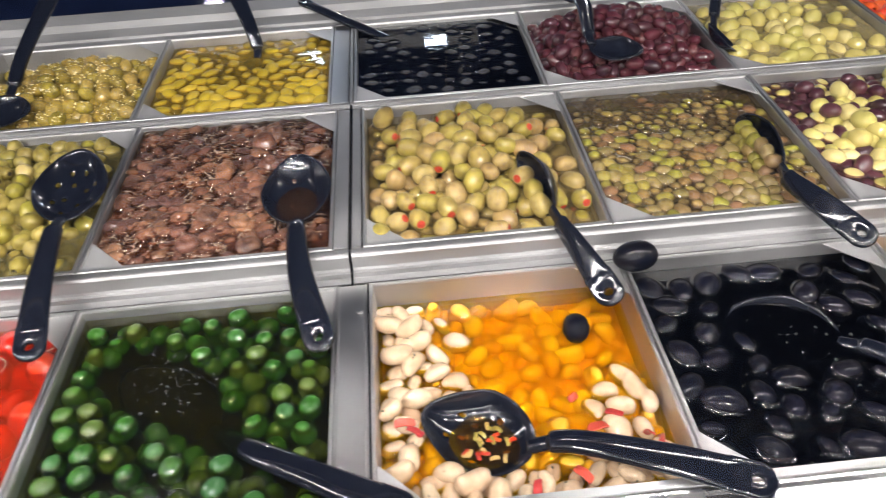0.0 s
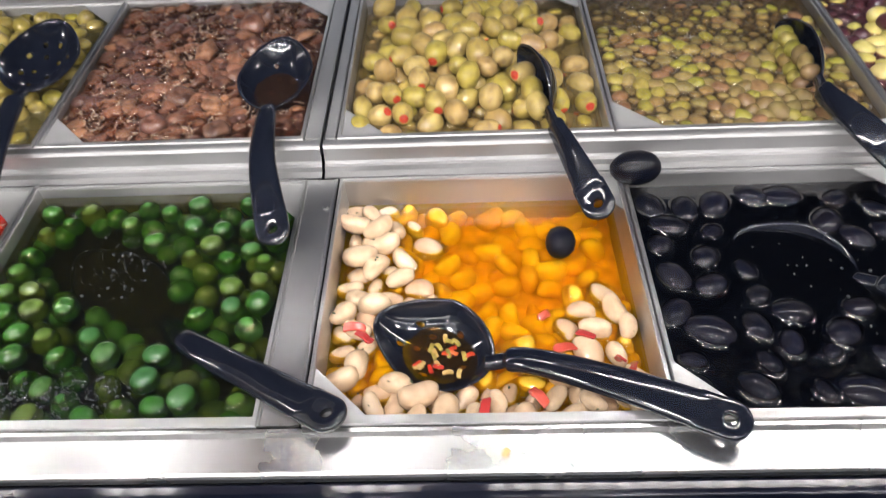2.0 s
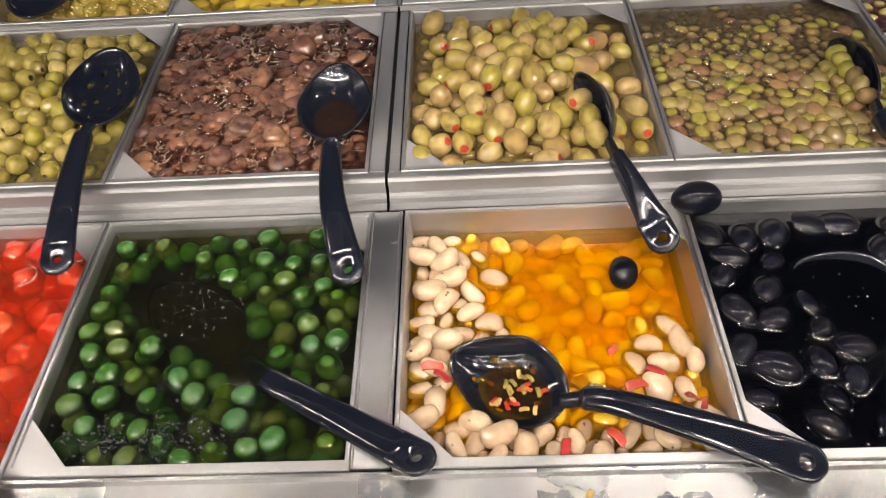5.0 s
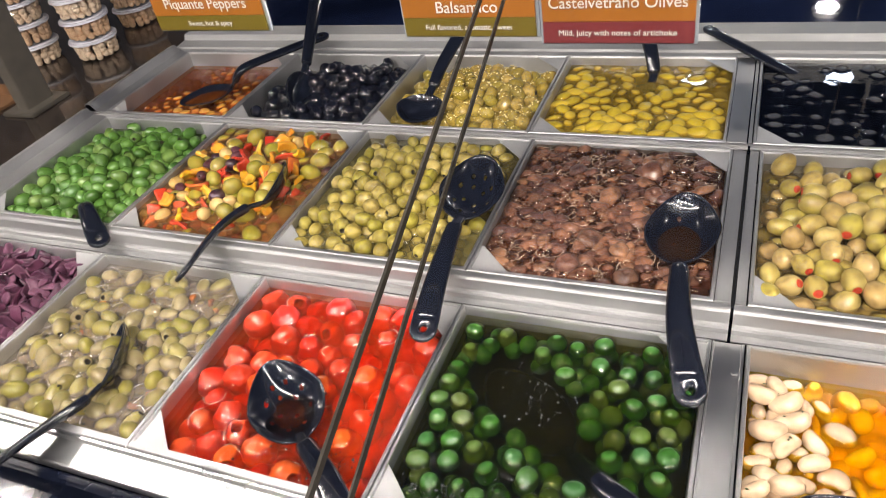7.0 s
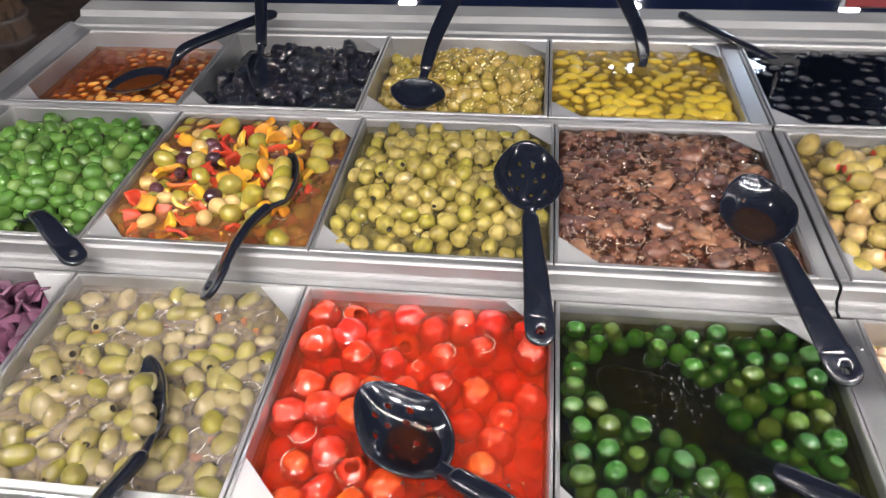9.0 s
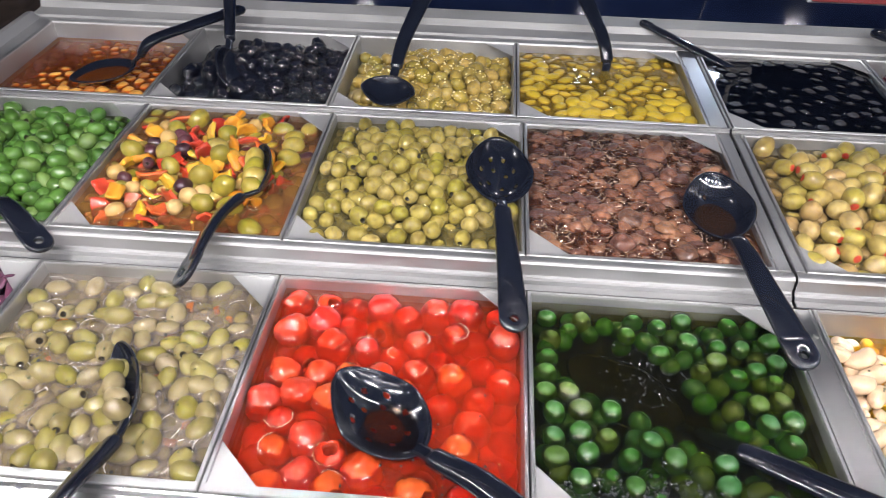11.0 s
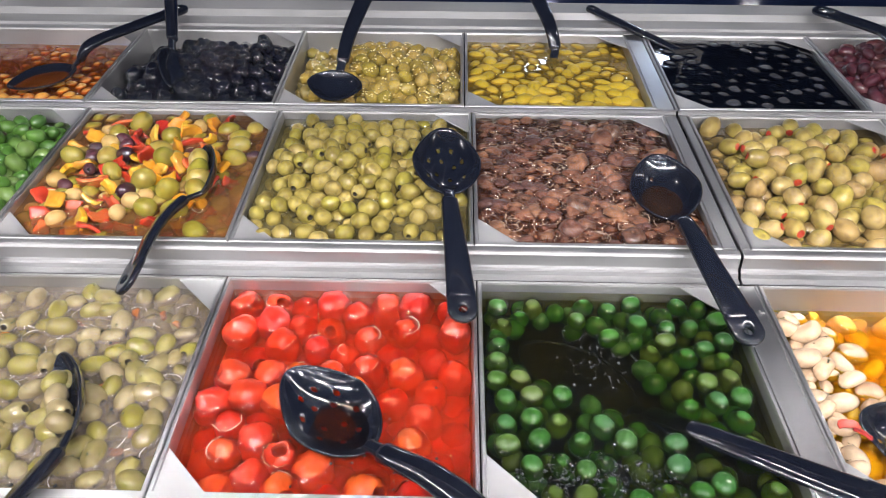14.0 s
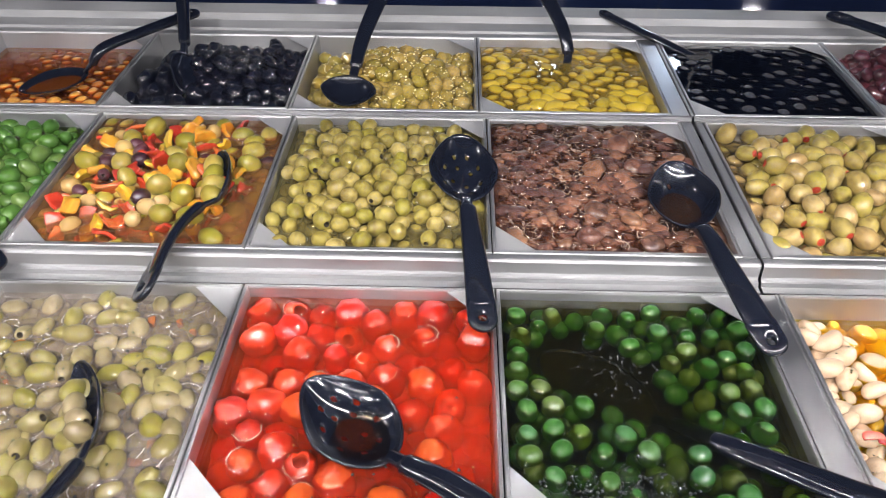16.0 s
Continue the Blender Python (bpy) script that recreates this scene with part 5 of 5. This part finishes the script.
# ---- back row ----
def back_row():
    size = (0.0128, 0.0105)
    m = meshes("sauced_bean", piece(*size), CHILLI_BEAN)
    fill(3, 0, "sauced_bean", "golden bean in red chilli sauce", "bean", m, size, 170, level(0.9282, 0.002, (0.004, -0.006), 0.004, 8), 0.024, 150, 0.86)
    brine(3, 0, 0.9276, (0.97, 0.52, 0.16), (0.44, 0.12, 0.02), 0.17, "red-orange chilli sauce round the beans", bottom=(0.26, 0.05, 0.01), gap=0.007, chop=0.3)
    flecks("chilli_flakes", (3, 0), 0.9279, 420, 155, CHILLI, "dark red chilli flakes floating on the sauce", (0.0008, 0.0028))
    size = (0.0135, 0.0112)
    m = meshes("dry_olive", lambda k: fold(fold(wobble(olive(*size, k, lumps=0.16, rings=22), 0.12, 150, k), 0.14, 120, k), 0.06, 260, k + 2), OLIVE_DRY, 6)
    fill(3, 1, "cured_olive", "wrinkled black oil-cured olive", "olive", m, size, 200, level(0.938, 0.030, (0.010, 0.006), 0.004, 3), 0.044, 160, 0.86)
    size = (0.0132, 0.0106)
    m = meshes("herb_olive", lambda k: wobble(olive(*size, k, 0.0030 if k % 3 == 0 else 0.0, lumps=0.14), 0.10, 200, k), [HERBED, PIT], 6)
    fill(3, 2, "herbed_olive", "golden-green olive coated in seeds and herbs", "olive", m, size, 240, level(0.937, 0.028, (0.008, 0)), 0.044, 170, 0.86)
    sprinkle("seeds", (3, 2), 13, 175, plain("garlic_seed", (0.70, 0.58, 0.28), 0.4, vary=0.3, scale=400), "pale seeds and garlic crumbs on the olives", (0.0010, 0.0028))
    sprinkle("herb_flecks", (3, 2), 4, 176, HERB, "dark herb flecks on the golden olives", (0.0006, 0.0015))
    size = (0.0190, 0.0128)
    m = meshes("golden_olive", piece(*size, lumps=0.04), OLIVE_GOLD)
    fill(3, 3, "golden_olive", "long yellow-green olive under golden brine", "olive", m, size, 180, level(0.9434, 0.0, (0.0, -0.005), 0.004, 9), 0.026, 180, 0.72, flat=0.2)
    brine(3, 3, 0.9412, (0.98, 0.84, 0.37), (0.56, 0.38, 0.06), 0.26, "golden brine over yellow-green olives", bottom=(0.46, 0.28, 0.04), gap=0.006, cloud_top=0.20)
    size = (0.0135, 0.0112)
    m = meshes("ink_olive", piece(*size), OLIVE_INK)
    spots, rng = scatter(190, 3, 4, 74, 0.0225, lambda u, v: 0.35 if v > 0.75 else 1.0, 0.023)
    lay("black_olive", m, "black olive just breaking inky brine", "olive", "black olives in inky brine", [(x, y, 0.9408 + rng.uniform(-0.0012, 0.0016)) for x, y in spots], 191, flat=0.2, at=(3, 4), size=size)
    brine(3, 4, 0.9494, (0.10, 0.10, 0.14), (0.003, 0.003, 0.005), 0.3, "inky black brine with black olives", sheets=2, gap=0.012, bottom=(0.003, 0.003, 0.005), cloud_top=0.1)
    size = (0.0130, 0.0086)
    m = meshes("purple_olive", lambda k: olive(*size, k, 0.0026 if k % 3 else 0.0), [OLIVE_PURPLE, PIT], 5)
    fill(3, 5, "purple_olive", "glossy purple almond-shaped olive", "olive", m, size, 300, level(0.940, 0.052, (0.010, 0.006)), 0.060, 200, 0.86)
    size = (0.0160, 0.0120)
    m = meshes("pale_olive", piece(*size), OLIVE_PALE)
    fill(3, 6, "pale_olive", "pale yellow-green cracked olive", "olive", m, size, 180, level(0.948, 0.010), 0.034, 210, 0.82)
    brine(3, 6, 0.9430, (0.96, 0.88, 0.64), (0.58, 0.47, 0.22), 0.35, "cloudy pale brine round pale olives", bottom=(0.3, 0.22, 0.08))
    m = meshes("back_pepper", lambda k: pepper(0.0140, k, k % 2 == 0), [RED, RED_IN])
    fill(3, 7, "pickled_pepper", "small red pickled pepper", "pepper", m, (0.0135, 0.0135), 110, level(0.944, 0.01), 0.03, 220, 0.86)


back_row()


# ---- liquid held in spoons ----
def pool(label, centre, hw, hl, turn, material):
    """Liquid lying in a spoon, its edge drawn up where it wets the plastic."""
    bm = bmesh.new()
    rings = [[bm.verts.new((k * hl * math.cos(a * math.pi / 20), k * hw * math.sin(a * math.pi / 20), z)) for a in range(40)] for k, z in ((0.90, 0.0), (0.95, 0.0002), (0.98, 0.0008), (1.0, 0.0018))]
    bm.faces.new(rings[0])
    for a, b in zip(rings, rings[1:]):
        for k in range(40):
            bm.faces.new((a[k], b[k], b[(k + 1) % 40], a[(k + 1) % 40]))
    ob = new("pool", mesh_of("pool", bm, material, upward=True))
    ob.matrix_world = pose(*centre, 0, 0, turn)
    tagged(ob, label, "liquid")


pool("red chilli sauce held in the ladle", (-0.938, 0.996, 0.9450), 0.027, 0.042, 42, bpy.data.materials["brine_3_0_top"])
pool("oily brine pooled in the spoon", (0.121, 0.384, 0.8975), 0.026, 0.032, 154, liquid("spoon_oil", (0.7, 0.5, 0.25), (0.04, 0.025, 0.010), 0.25, True))


pool("thin red vinegar pooled in the spoon", (-0.404, 0.384, 0.9165), 0.027, 0.031, 136, liquid("spoon_vinegar", (0.85, 0.75, 0.66), (0.010, 0.008, 0.007), 0.10, True))


def spoonful():
    rng = random.Random(301)
    kinds = (("herb_bit", PALE, "pale bean crumb in the spoon"), ("pepper_shred", ORANGE_RED, "red pepper shred in the spoon"), ("leaf_bit", OLIVE_DRAB, "green herb shred in the spoon"))
    for name, mat, label in kinds:
        ms = meshes(name, lambda k: chunk(0.0044, 0.0018, 0.0008, k, 0.2), mat, 3)
        for _ in range(7):
            ob = new(name, rng.choice(ms))
            ob.matrix_world = pose(0.118 + rng.gauss(0, 0.013), 0.385 + rng.gauss(0, 0.009), 0.8983, 0, 0, rng.uniform(0, 360))
            tagged(ob, label, "food scrap", "scraps in the spoon")


spoonful()


def heap(spoon_label, name, ms, label, category, group, step, seed):
    """A few pieces lying in a half-buried spoon, so that only its outer rim shows."""
    rng = random.Random(seed)
    centre, ahead, side, up, hl, hw = CRADLES[spoon_label]
    side = side if side.x > 0 else -side
    rows = int(hl * 1.7 / step)
    for i in range(rows):
        for j in range(int(hw * 2.0 / step) + 1):
            u, v = (i - (rows - 1) / 2) * step, -hw * 1.15 + j * step
            if (u / hl) ** 2 + (v / hw) ** 2 > 1.3 or v > hw * 0.15 or abs(u) > hl * 0.72:
                continue
            p = centre + ahead * (u + rng.gauss(0, 0.0015)) + side * (v + rng.gauss(0, 0.001)) + up * rng.gauss(-0.001, 0.001)
            ob = new(name, rng.choice(ms))
            ob.matrix_world = Matrix.LocRotScale(p, Euler((rng.uniform(0, 6), rng.gauss(0, 0.3), rng.uniform(0, 6))), None)
            tagged(ob, label, category, group)


def kin(start):
    return [me for me in bpy.data.meshes if me.name.split(".")[0] == start]


heap("black serving spoon on its side among stuffed olives", "stuffed_olive", kin("stuffed_olive") + kin("plain_olive"), "plump green olive stuffed with red pimento", "olive", "olives in one pan", 0.021, 401)
heap("black serving spoon on its side over small olives", "small_olive", kin("small_olive"), "small tan and green olive under brine", "olive", "olives in one pan", 0.0155, 402)
heap("black serving spoon on its side in grey olives", "pitted_olive", kin("grey_olive"), "grey-green pitted olive wet with brine", "olive", "olives in one pan", 0.019, 403)
heap("black serving spoon on its side in antipasto", "green_olive", kin("mixed_olive"), "olive-green whole olive in the antipasto mix", "olive", "green olives in the antipasto pan", 0.021, 404)


# ---- glass guard, signs, tubs and post ----
def guard():
    """Two sloping glass panes that meet over the counter, on a rail, with end posts."""
    g = thing("glass_guard", (-0.18, 0.6, 1.30), "clear sloping glass guard over the counter", "glass guard", kind="structure")
    o = Matrix.Translation(-g.location)
    low, high = (-0.06, 1.278), (0.70, 1.430)
    slope = math.atan2(high[1] - low[1], high[0] - low[0])
    up = Vector((0, -math.sin(slope), math.cos(slope)))

    def lean(x, y):
        return x - 0.10 * (y - 0.25) if abs(x) < 0.2 else x

    def slab(x0, x1, t0, t1):
        bm = bmesh.new()
        quad = [(lean(x, p[0]), *p) for x, p in ((x0, low), (x1, low), (x1, high), (x0, high))]
        a, b = ([bm.verts.new(Vector(q) + up * t) for q in quad] for t in (t0, t1))
        bm.faces.new(a), bm.faces.new(b)
        for i in range(4):
            bm.faces.new((a[i], a[(i + 1) % 4], b[(i + 1) % 4], b[i]))
        bm.transform(o)
        return bm
    for x0, x1 in ((-1.42, -0.1222), (-0.1085, 1.42)):
        ob = part("pane", slab(x0, x1, 0.0, 0.003), GLASS, g)
        ob.visible_shadow = False
    part("pane_edge", slab(-0.1220, -0.1209, 0.0, 0.003), GLASS_EDGE, g, "dark sealed edge of a glass pane")
    part("pane_edge", slab(-0.1097, -0.1090, 0.0, 0.003), GLASS_EDGE, g, "dark sealed edge of a glass pane")
    part("glass_rail", (lambda b: (b.transform(o), b)[1])(boxed(-1.42, 1.42, 0.70, 0.72, 1.424, 1.444, bevel=0.003)), STEEL, g, "grey steel rail")
    part("rail", (lambda b: (b.transform(o), b)[1])(boxed(-1.42, 1.42, 0.455, 0.475, 1.3505, 1.362, bevel=0.003)), STEEL, g, "grey steel rail")
    for x in (-1.425, 1.40):
        bm = boxed(x - 0.016, x + 0.016, 0.98, 1.05, 0.905, 1.60, bevel=0.002)
        bm.transform(o)
        post = part("post", bm, POST, g, "flat bronze-grey metal post")
        bm = boxed(x - 0.045, x + 0.045, 0.96, 1.07, 0.900, 0.908, bevel=0.002)
        bm.transform(o)
        part("foot_plate", bm, POST, post)
        bm = boxed(x - 0.012, x + 0.012, 0.473, 0.982, 1.3505, 1.362, bevel=0.002)
        bm.transform(o)
        part("arm", bm, POST, post)


POST = plain("bronze_metal", (0.20, 0.18, 0.15), 0.4, metal=0.6, vary=0.12, scale=40)
guard()


def letters(text, size, place, parent, mat, width=None):
    data = bpy.data.curves.new("words", "FONT")
    data.body, data.size, data.align_x, data.align_y, data.extrude = text, size, "CENTER", "CENTER", 0.0002
    tmp = bpy.data.objects.new("words", data)
    scene.collection.objects.link(tmp)
    bpy.context.view_layer.update()
    me = bpy.data.meshes.new_from_object(tmp)
    bpy.data.objects.remove(tmp)
    me.materials.clear()
    me.materials.append(mat)
    ob = new("lettering", me)
    xs = [v.co.x for v in me.vertices]
    k = width / (max(xs) - min(xs)) if width else 1.0
    ob.parent = parent
    ob.matrix_local = pose(*place, 90, 0, 0) @ Matrix.Diagonal((k, min(k, 1.15), 1, 1))
    return ob


ORANGE_CARD = plain("orange_card", (0.28, 0.098, 0.014), 0.35, vary=0.06, scale=20)
OLIVE_CARD = plain("olive_card", (0.12, 0.088, 0.012), 0.35, vary=0.06, scale=20)
MAROON_CARD = plain("maroon_card", (0.15, 0.026, 0.027), 0.35, vary=0.06, scale=20)
WHITE_INK = plain("white_ink", (0.58, 0.54, 0.48), 0.5, vary=0.03)


def sign(x0, x1, z0, z1, band, lines, label):
    """A printed card that hangs from the rail; lines: (words or None for an unreadable line, height, width share)."""
    s = thing("sign_card", ((x0 + x1) / 2, 0.462, z0), label, "sign", "signs on the rail")
    w, h = x1 - x0, z1 - z0
    part("card", boxed(-w / 2, w / 2, 0.0, 0.0015, h * 0.232, h, bevel=0.0003), ORANGE_CARD, s)
    part("card_band", boxed(-w / 2, w / 2, 0.0, 0.0015, 0.0, h * 0.230, bevel=0.0003), band, s)
    part("holder", boxed(-w / 2 - 0.002, w / 2 + 0.002, 0.0020, 0.0045, -0.0015, h + 0.0035, bevel=0.0004), HOLDER, s, "clear grey plastic sign holder")
    for words, at, tall, share in lines:
        if words:
            letters(words, tall, (0, -0.0006, at * h), s, WHITE_INK, share * w)
        else:
            part("word_bar", boxed(-w * share / 2, w * share / 2, -0.0008, -0.0002, at * h - tall * 0.32, at * h + tall * 0.32), WHITE_INK, s)


HOLDER = plain("holder_plastic", (0.25, 0.27, 0.29), 0.2, vary=0.1)
TOP = 1.3485
sign(-0.4510, -0.3475, 1.297, TOP, OLIVE_CARD, [(None, 0.78, 0.0075, 0.72), ("Piquante Peppers", 0.41, 0.012, 0.74), ("Sweet, hot & spicy", 0.115, 0.006, 0.40)], "orange and olive printed food sign card")
sign(-0.2330, -0.1390, 1.292, TOP, OLIVE_CARD, [(None, 0.57, 0.011, 0.78), ("Balsamico", 0.355, 0.013, 0.46), ("Full flavored, aromatic, sweet", 0.115, 0.006, 0.66)], "orange and olive printed food sign card")
sign(-0.1345, -0.0405, 1.2873, TOP, MAROON_CARD, [("Castelvetrano Olives", 0.43, 0.013, 0.90), ("Mild, juicy with notes of artichoke", 0.115, 0.006, 0.78)], "orange and maroon printed food sign card")
sign(0.069, 0.163, 1.286, TOP, MAROON_CARD, [(None, 0.78, 0.010, 0.70), (None, 0.54, 0.010, 0.5), (None, 0.14, 0.005, 0.6)], "orange and maroon printed food sign card")


def tub_glass():
    m = clear_glass("tub_plastic", (0.90, 0.92, 0.93))
    return m


TUB, LID = tub_glass(), plain("frosted_lid", (0.62, 0.62, 0.68), 0.25, vary=0.1)
SNACK = food("nut_skin", [(0.80, 0.56, 0.38), (0.84, 0.64, 0.46), (0.72, 0.46, 0.28)], mottle=90, spots=0.3, rough=0.3, coat=0.1, dark=(0.4, 0.2, 0.1))
NUTS = [mesh_of("nut", olive(0.0095, 0.0080, k, lumps=0.12), SNACK) for k in range(3)]


def tub(x, y, z, seed):
    """A clear round deli tub of pale nuts with a frosted lid."""
    t = thing("deli_tub", (x, y, z), "clear plastic deli tub full of pale nuts", "tub", "stacked tubs of nuts")
    bm = bmesh.new()
    rings = []
    for r, h in ((0.0, 0.0), (0.046, 0.0), (0.049, 0.003), (0.055, 0.044), (0.0535, 0.044), (0.0478, 0.004)):
        rings.append([bm.verts.new((r * math.cos(k * math.pi / 14), r * math.sin(k * math.pi / 14), h)) for k in range(28)] if r else [bm.verts.new((0, 0, h))] * 28)
    for a, b in zip(rings, rings[1:]):
        for k in range(28):
            j = (k + 1) % 28
            bm.faces.new([a[k], b[k], b[j]] + ([a[j]] if a[j] is not a[k] else []))
    part("cup", bm, TUB, t, smooth=True).visible_shadow = False
    bm = bmesh.new()
    for r, h0, h1 in ((0.0575, 0.0425, 0.0475), (0.050, 0.0475, 0.0495)):
        bmesh.ops.create_cone(bm, segments=28, radius1=r, radius2=r * 0.985, depth=h1 - h0, cap_ends=True, matrix=Matrix.Translation((0, 0, (h0 + h1) / 2)))
    part("lid", bm, LID, t, "frosted plastic lid")
    rng, filling = random.Random(seed), bmesh.new()
    for lay_z in (0.0105, 0.0215, 0.0330):
        for k in range(15):
            a, r = 2 * math.pi * k / 15 + rng.uniform(-0.1, 0.1), 0.0385 + 0.004 * lay_z / 0.033
            m = Matrix.LocRotScale((r * math.cos(a), r * math.sin(a), lay_z + rng.uniform(-0.002, 0.002)), Euler((rng.uniform(0, 6), rng.uniform(0, 6), rng.uniform(0, 6))), Vector((1, 1, 1)))
            start = len(filling.verts)
            filling.from_mesh(NUTS[k % 3])
            filling.verts.ensure_lookup_table()
            for v in filling.verts[start:]:
                v.co = m @ v.co
    ob = part("nuts", filling, SNACK, t, "pale roasted nuts", smooth=True)
    tagged(ob, kind="stuff")


for x, y, n in ((-1.475, 1.27, 5), (-1.632, 1.235, 5), (-1.515, 1.47, 2), (-1.64, 1.42, 5)):
    for k in range(n):
        tub(x, y, 0.9005 + 0.0500 * k, int(-x * 1000) + k)

tray = thing("wooden_tray", (-1.60, 0.99, 0.9005), "low brown wooden tray on the granite", "tray")
part("tray_floor", boxed(-0.14, 0.10, -0.06, 0.06, 0, 0.006, bevel=0.001), plain("brown_wood", (0.22, 0.11, 0.05), 0.5, vary=0.3, scale=25), tray)
for y in (-0.06, 0.054):
    part("tray_side", boxed(-0.14, 0.10, y, y + 0.006, 0.006, 0.03, bevel=0.001), bpy.data.materials["brown_wood"], tray)


GLOW = 200


def lamp_bodies():
    shell = plain("lamp_housing", (0.5, 0.5, 0.5), 0.4)
    # housings for the far downlights and for the added fill lights
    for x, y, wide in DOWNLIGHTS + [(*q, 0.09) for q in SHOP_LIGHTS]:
        d = thing("ceiling_light", (x, y, 3.05), "round recessed ceiling downlight, most added as unseen fill", "lamp", "ceiling downlights")
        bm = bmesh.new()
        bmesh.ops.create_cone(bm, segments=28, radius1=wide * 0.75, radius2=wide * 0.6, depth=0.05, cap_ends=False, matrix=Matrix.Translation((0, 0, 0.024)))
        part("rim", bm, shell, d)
    # unseen track and heads, added to carry the fill spots
    c = thing("fill_track", (0.0, -0.34, 2.12), "added unseen track with five flat fill lamp heads", "lamp")
    part("track", boxed(-1.5, 1.5, -0.06, -0.03, 0.05, 0.07, bevel=0.004), shell, c)
    for x in SPOTS:
        part("lamp_head", boxed(x - 0.11, x + 0.11, -0.06, 0.05, 0.036, 0.049, bevel=0.003), shell, c)
    for x in (-1.2, 1.2):
        part("hanger", boxed(x - 0.004, x + 0.004, -0.049, -0.041, 0.07, 3.1 - 2.12), shell, c)
    glow, nt, p = material("lamp_glow")
    p.inputs["Base Color"].default_value = (0.8, 0.8, 0.8, 1)
    p.inputs["Emission Color"].default_value, p.inputs["Emission Strength"].default_value = (*LAMP_WHITE, 1), GLOW
    c = thing("light_strip", (0.0, 0.4805, 1.3485), "slim strip of tiny lamps under the sign rail", "lamp")
    part("housing", boxed(-1.41, 1.42, -0.005, 0.0045, 0.002, 0.008, bevel=0.001), shell, c)
    for k in range(82):
        bm = boxed((k - 41) * 0.034 - 0.0085, (k - 41) * 0.034 + 0.0085, -0.0032, 0.0032, -0.0006, 0.0019)
        part("bulb", bm, glow, c, "tiny glowing lamp")
    c = thing("shelf_light", (0.0, 1.58, 1.17), "slim light bar behind the counter", "lamp")
    part("housing", boxed(-0.22, 0.26, 0.008, 0.03, -0.02, 0.02, bevel=0.004), shell, c)
    for x in (-0.18, 0.22):
        part("hanger", boxed(x - 0.003, x + 0.003, 0.016, 0.022, 0.02, 3.1 - 1.17), shell, c)


lamp_bodies()


def crumb():
    """A pale crumb left on the front edge of the counter."""
    bm = chunk(0.0032, 0.0021, 0.0012, 5, 0.1)
    ob = new("crumb", mesh_of("crumb", bm, PALE))
    ob.matrix_world = pose(0.163, 0.283, 0.9206, 0, 0, 60)
    tagged(ob, "small pale food crumb on the steel edge", "crumb")


crumb()
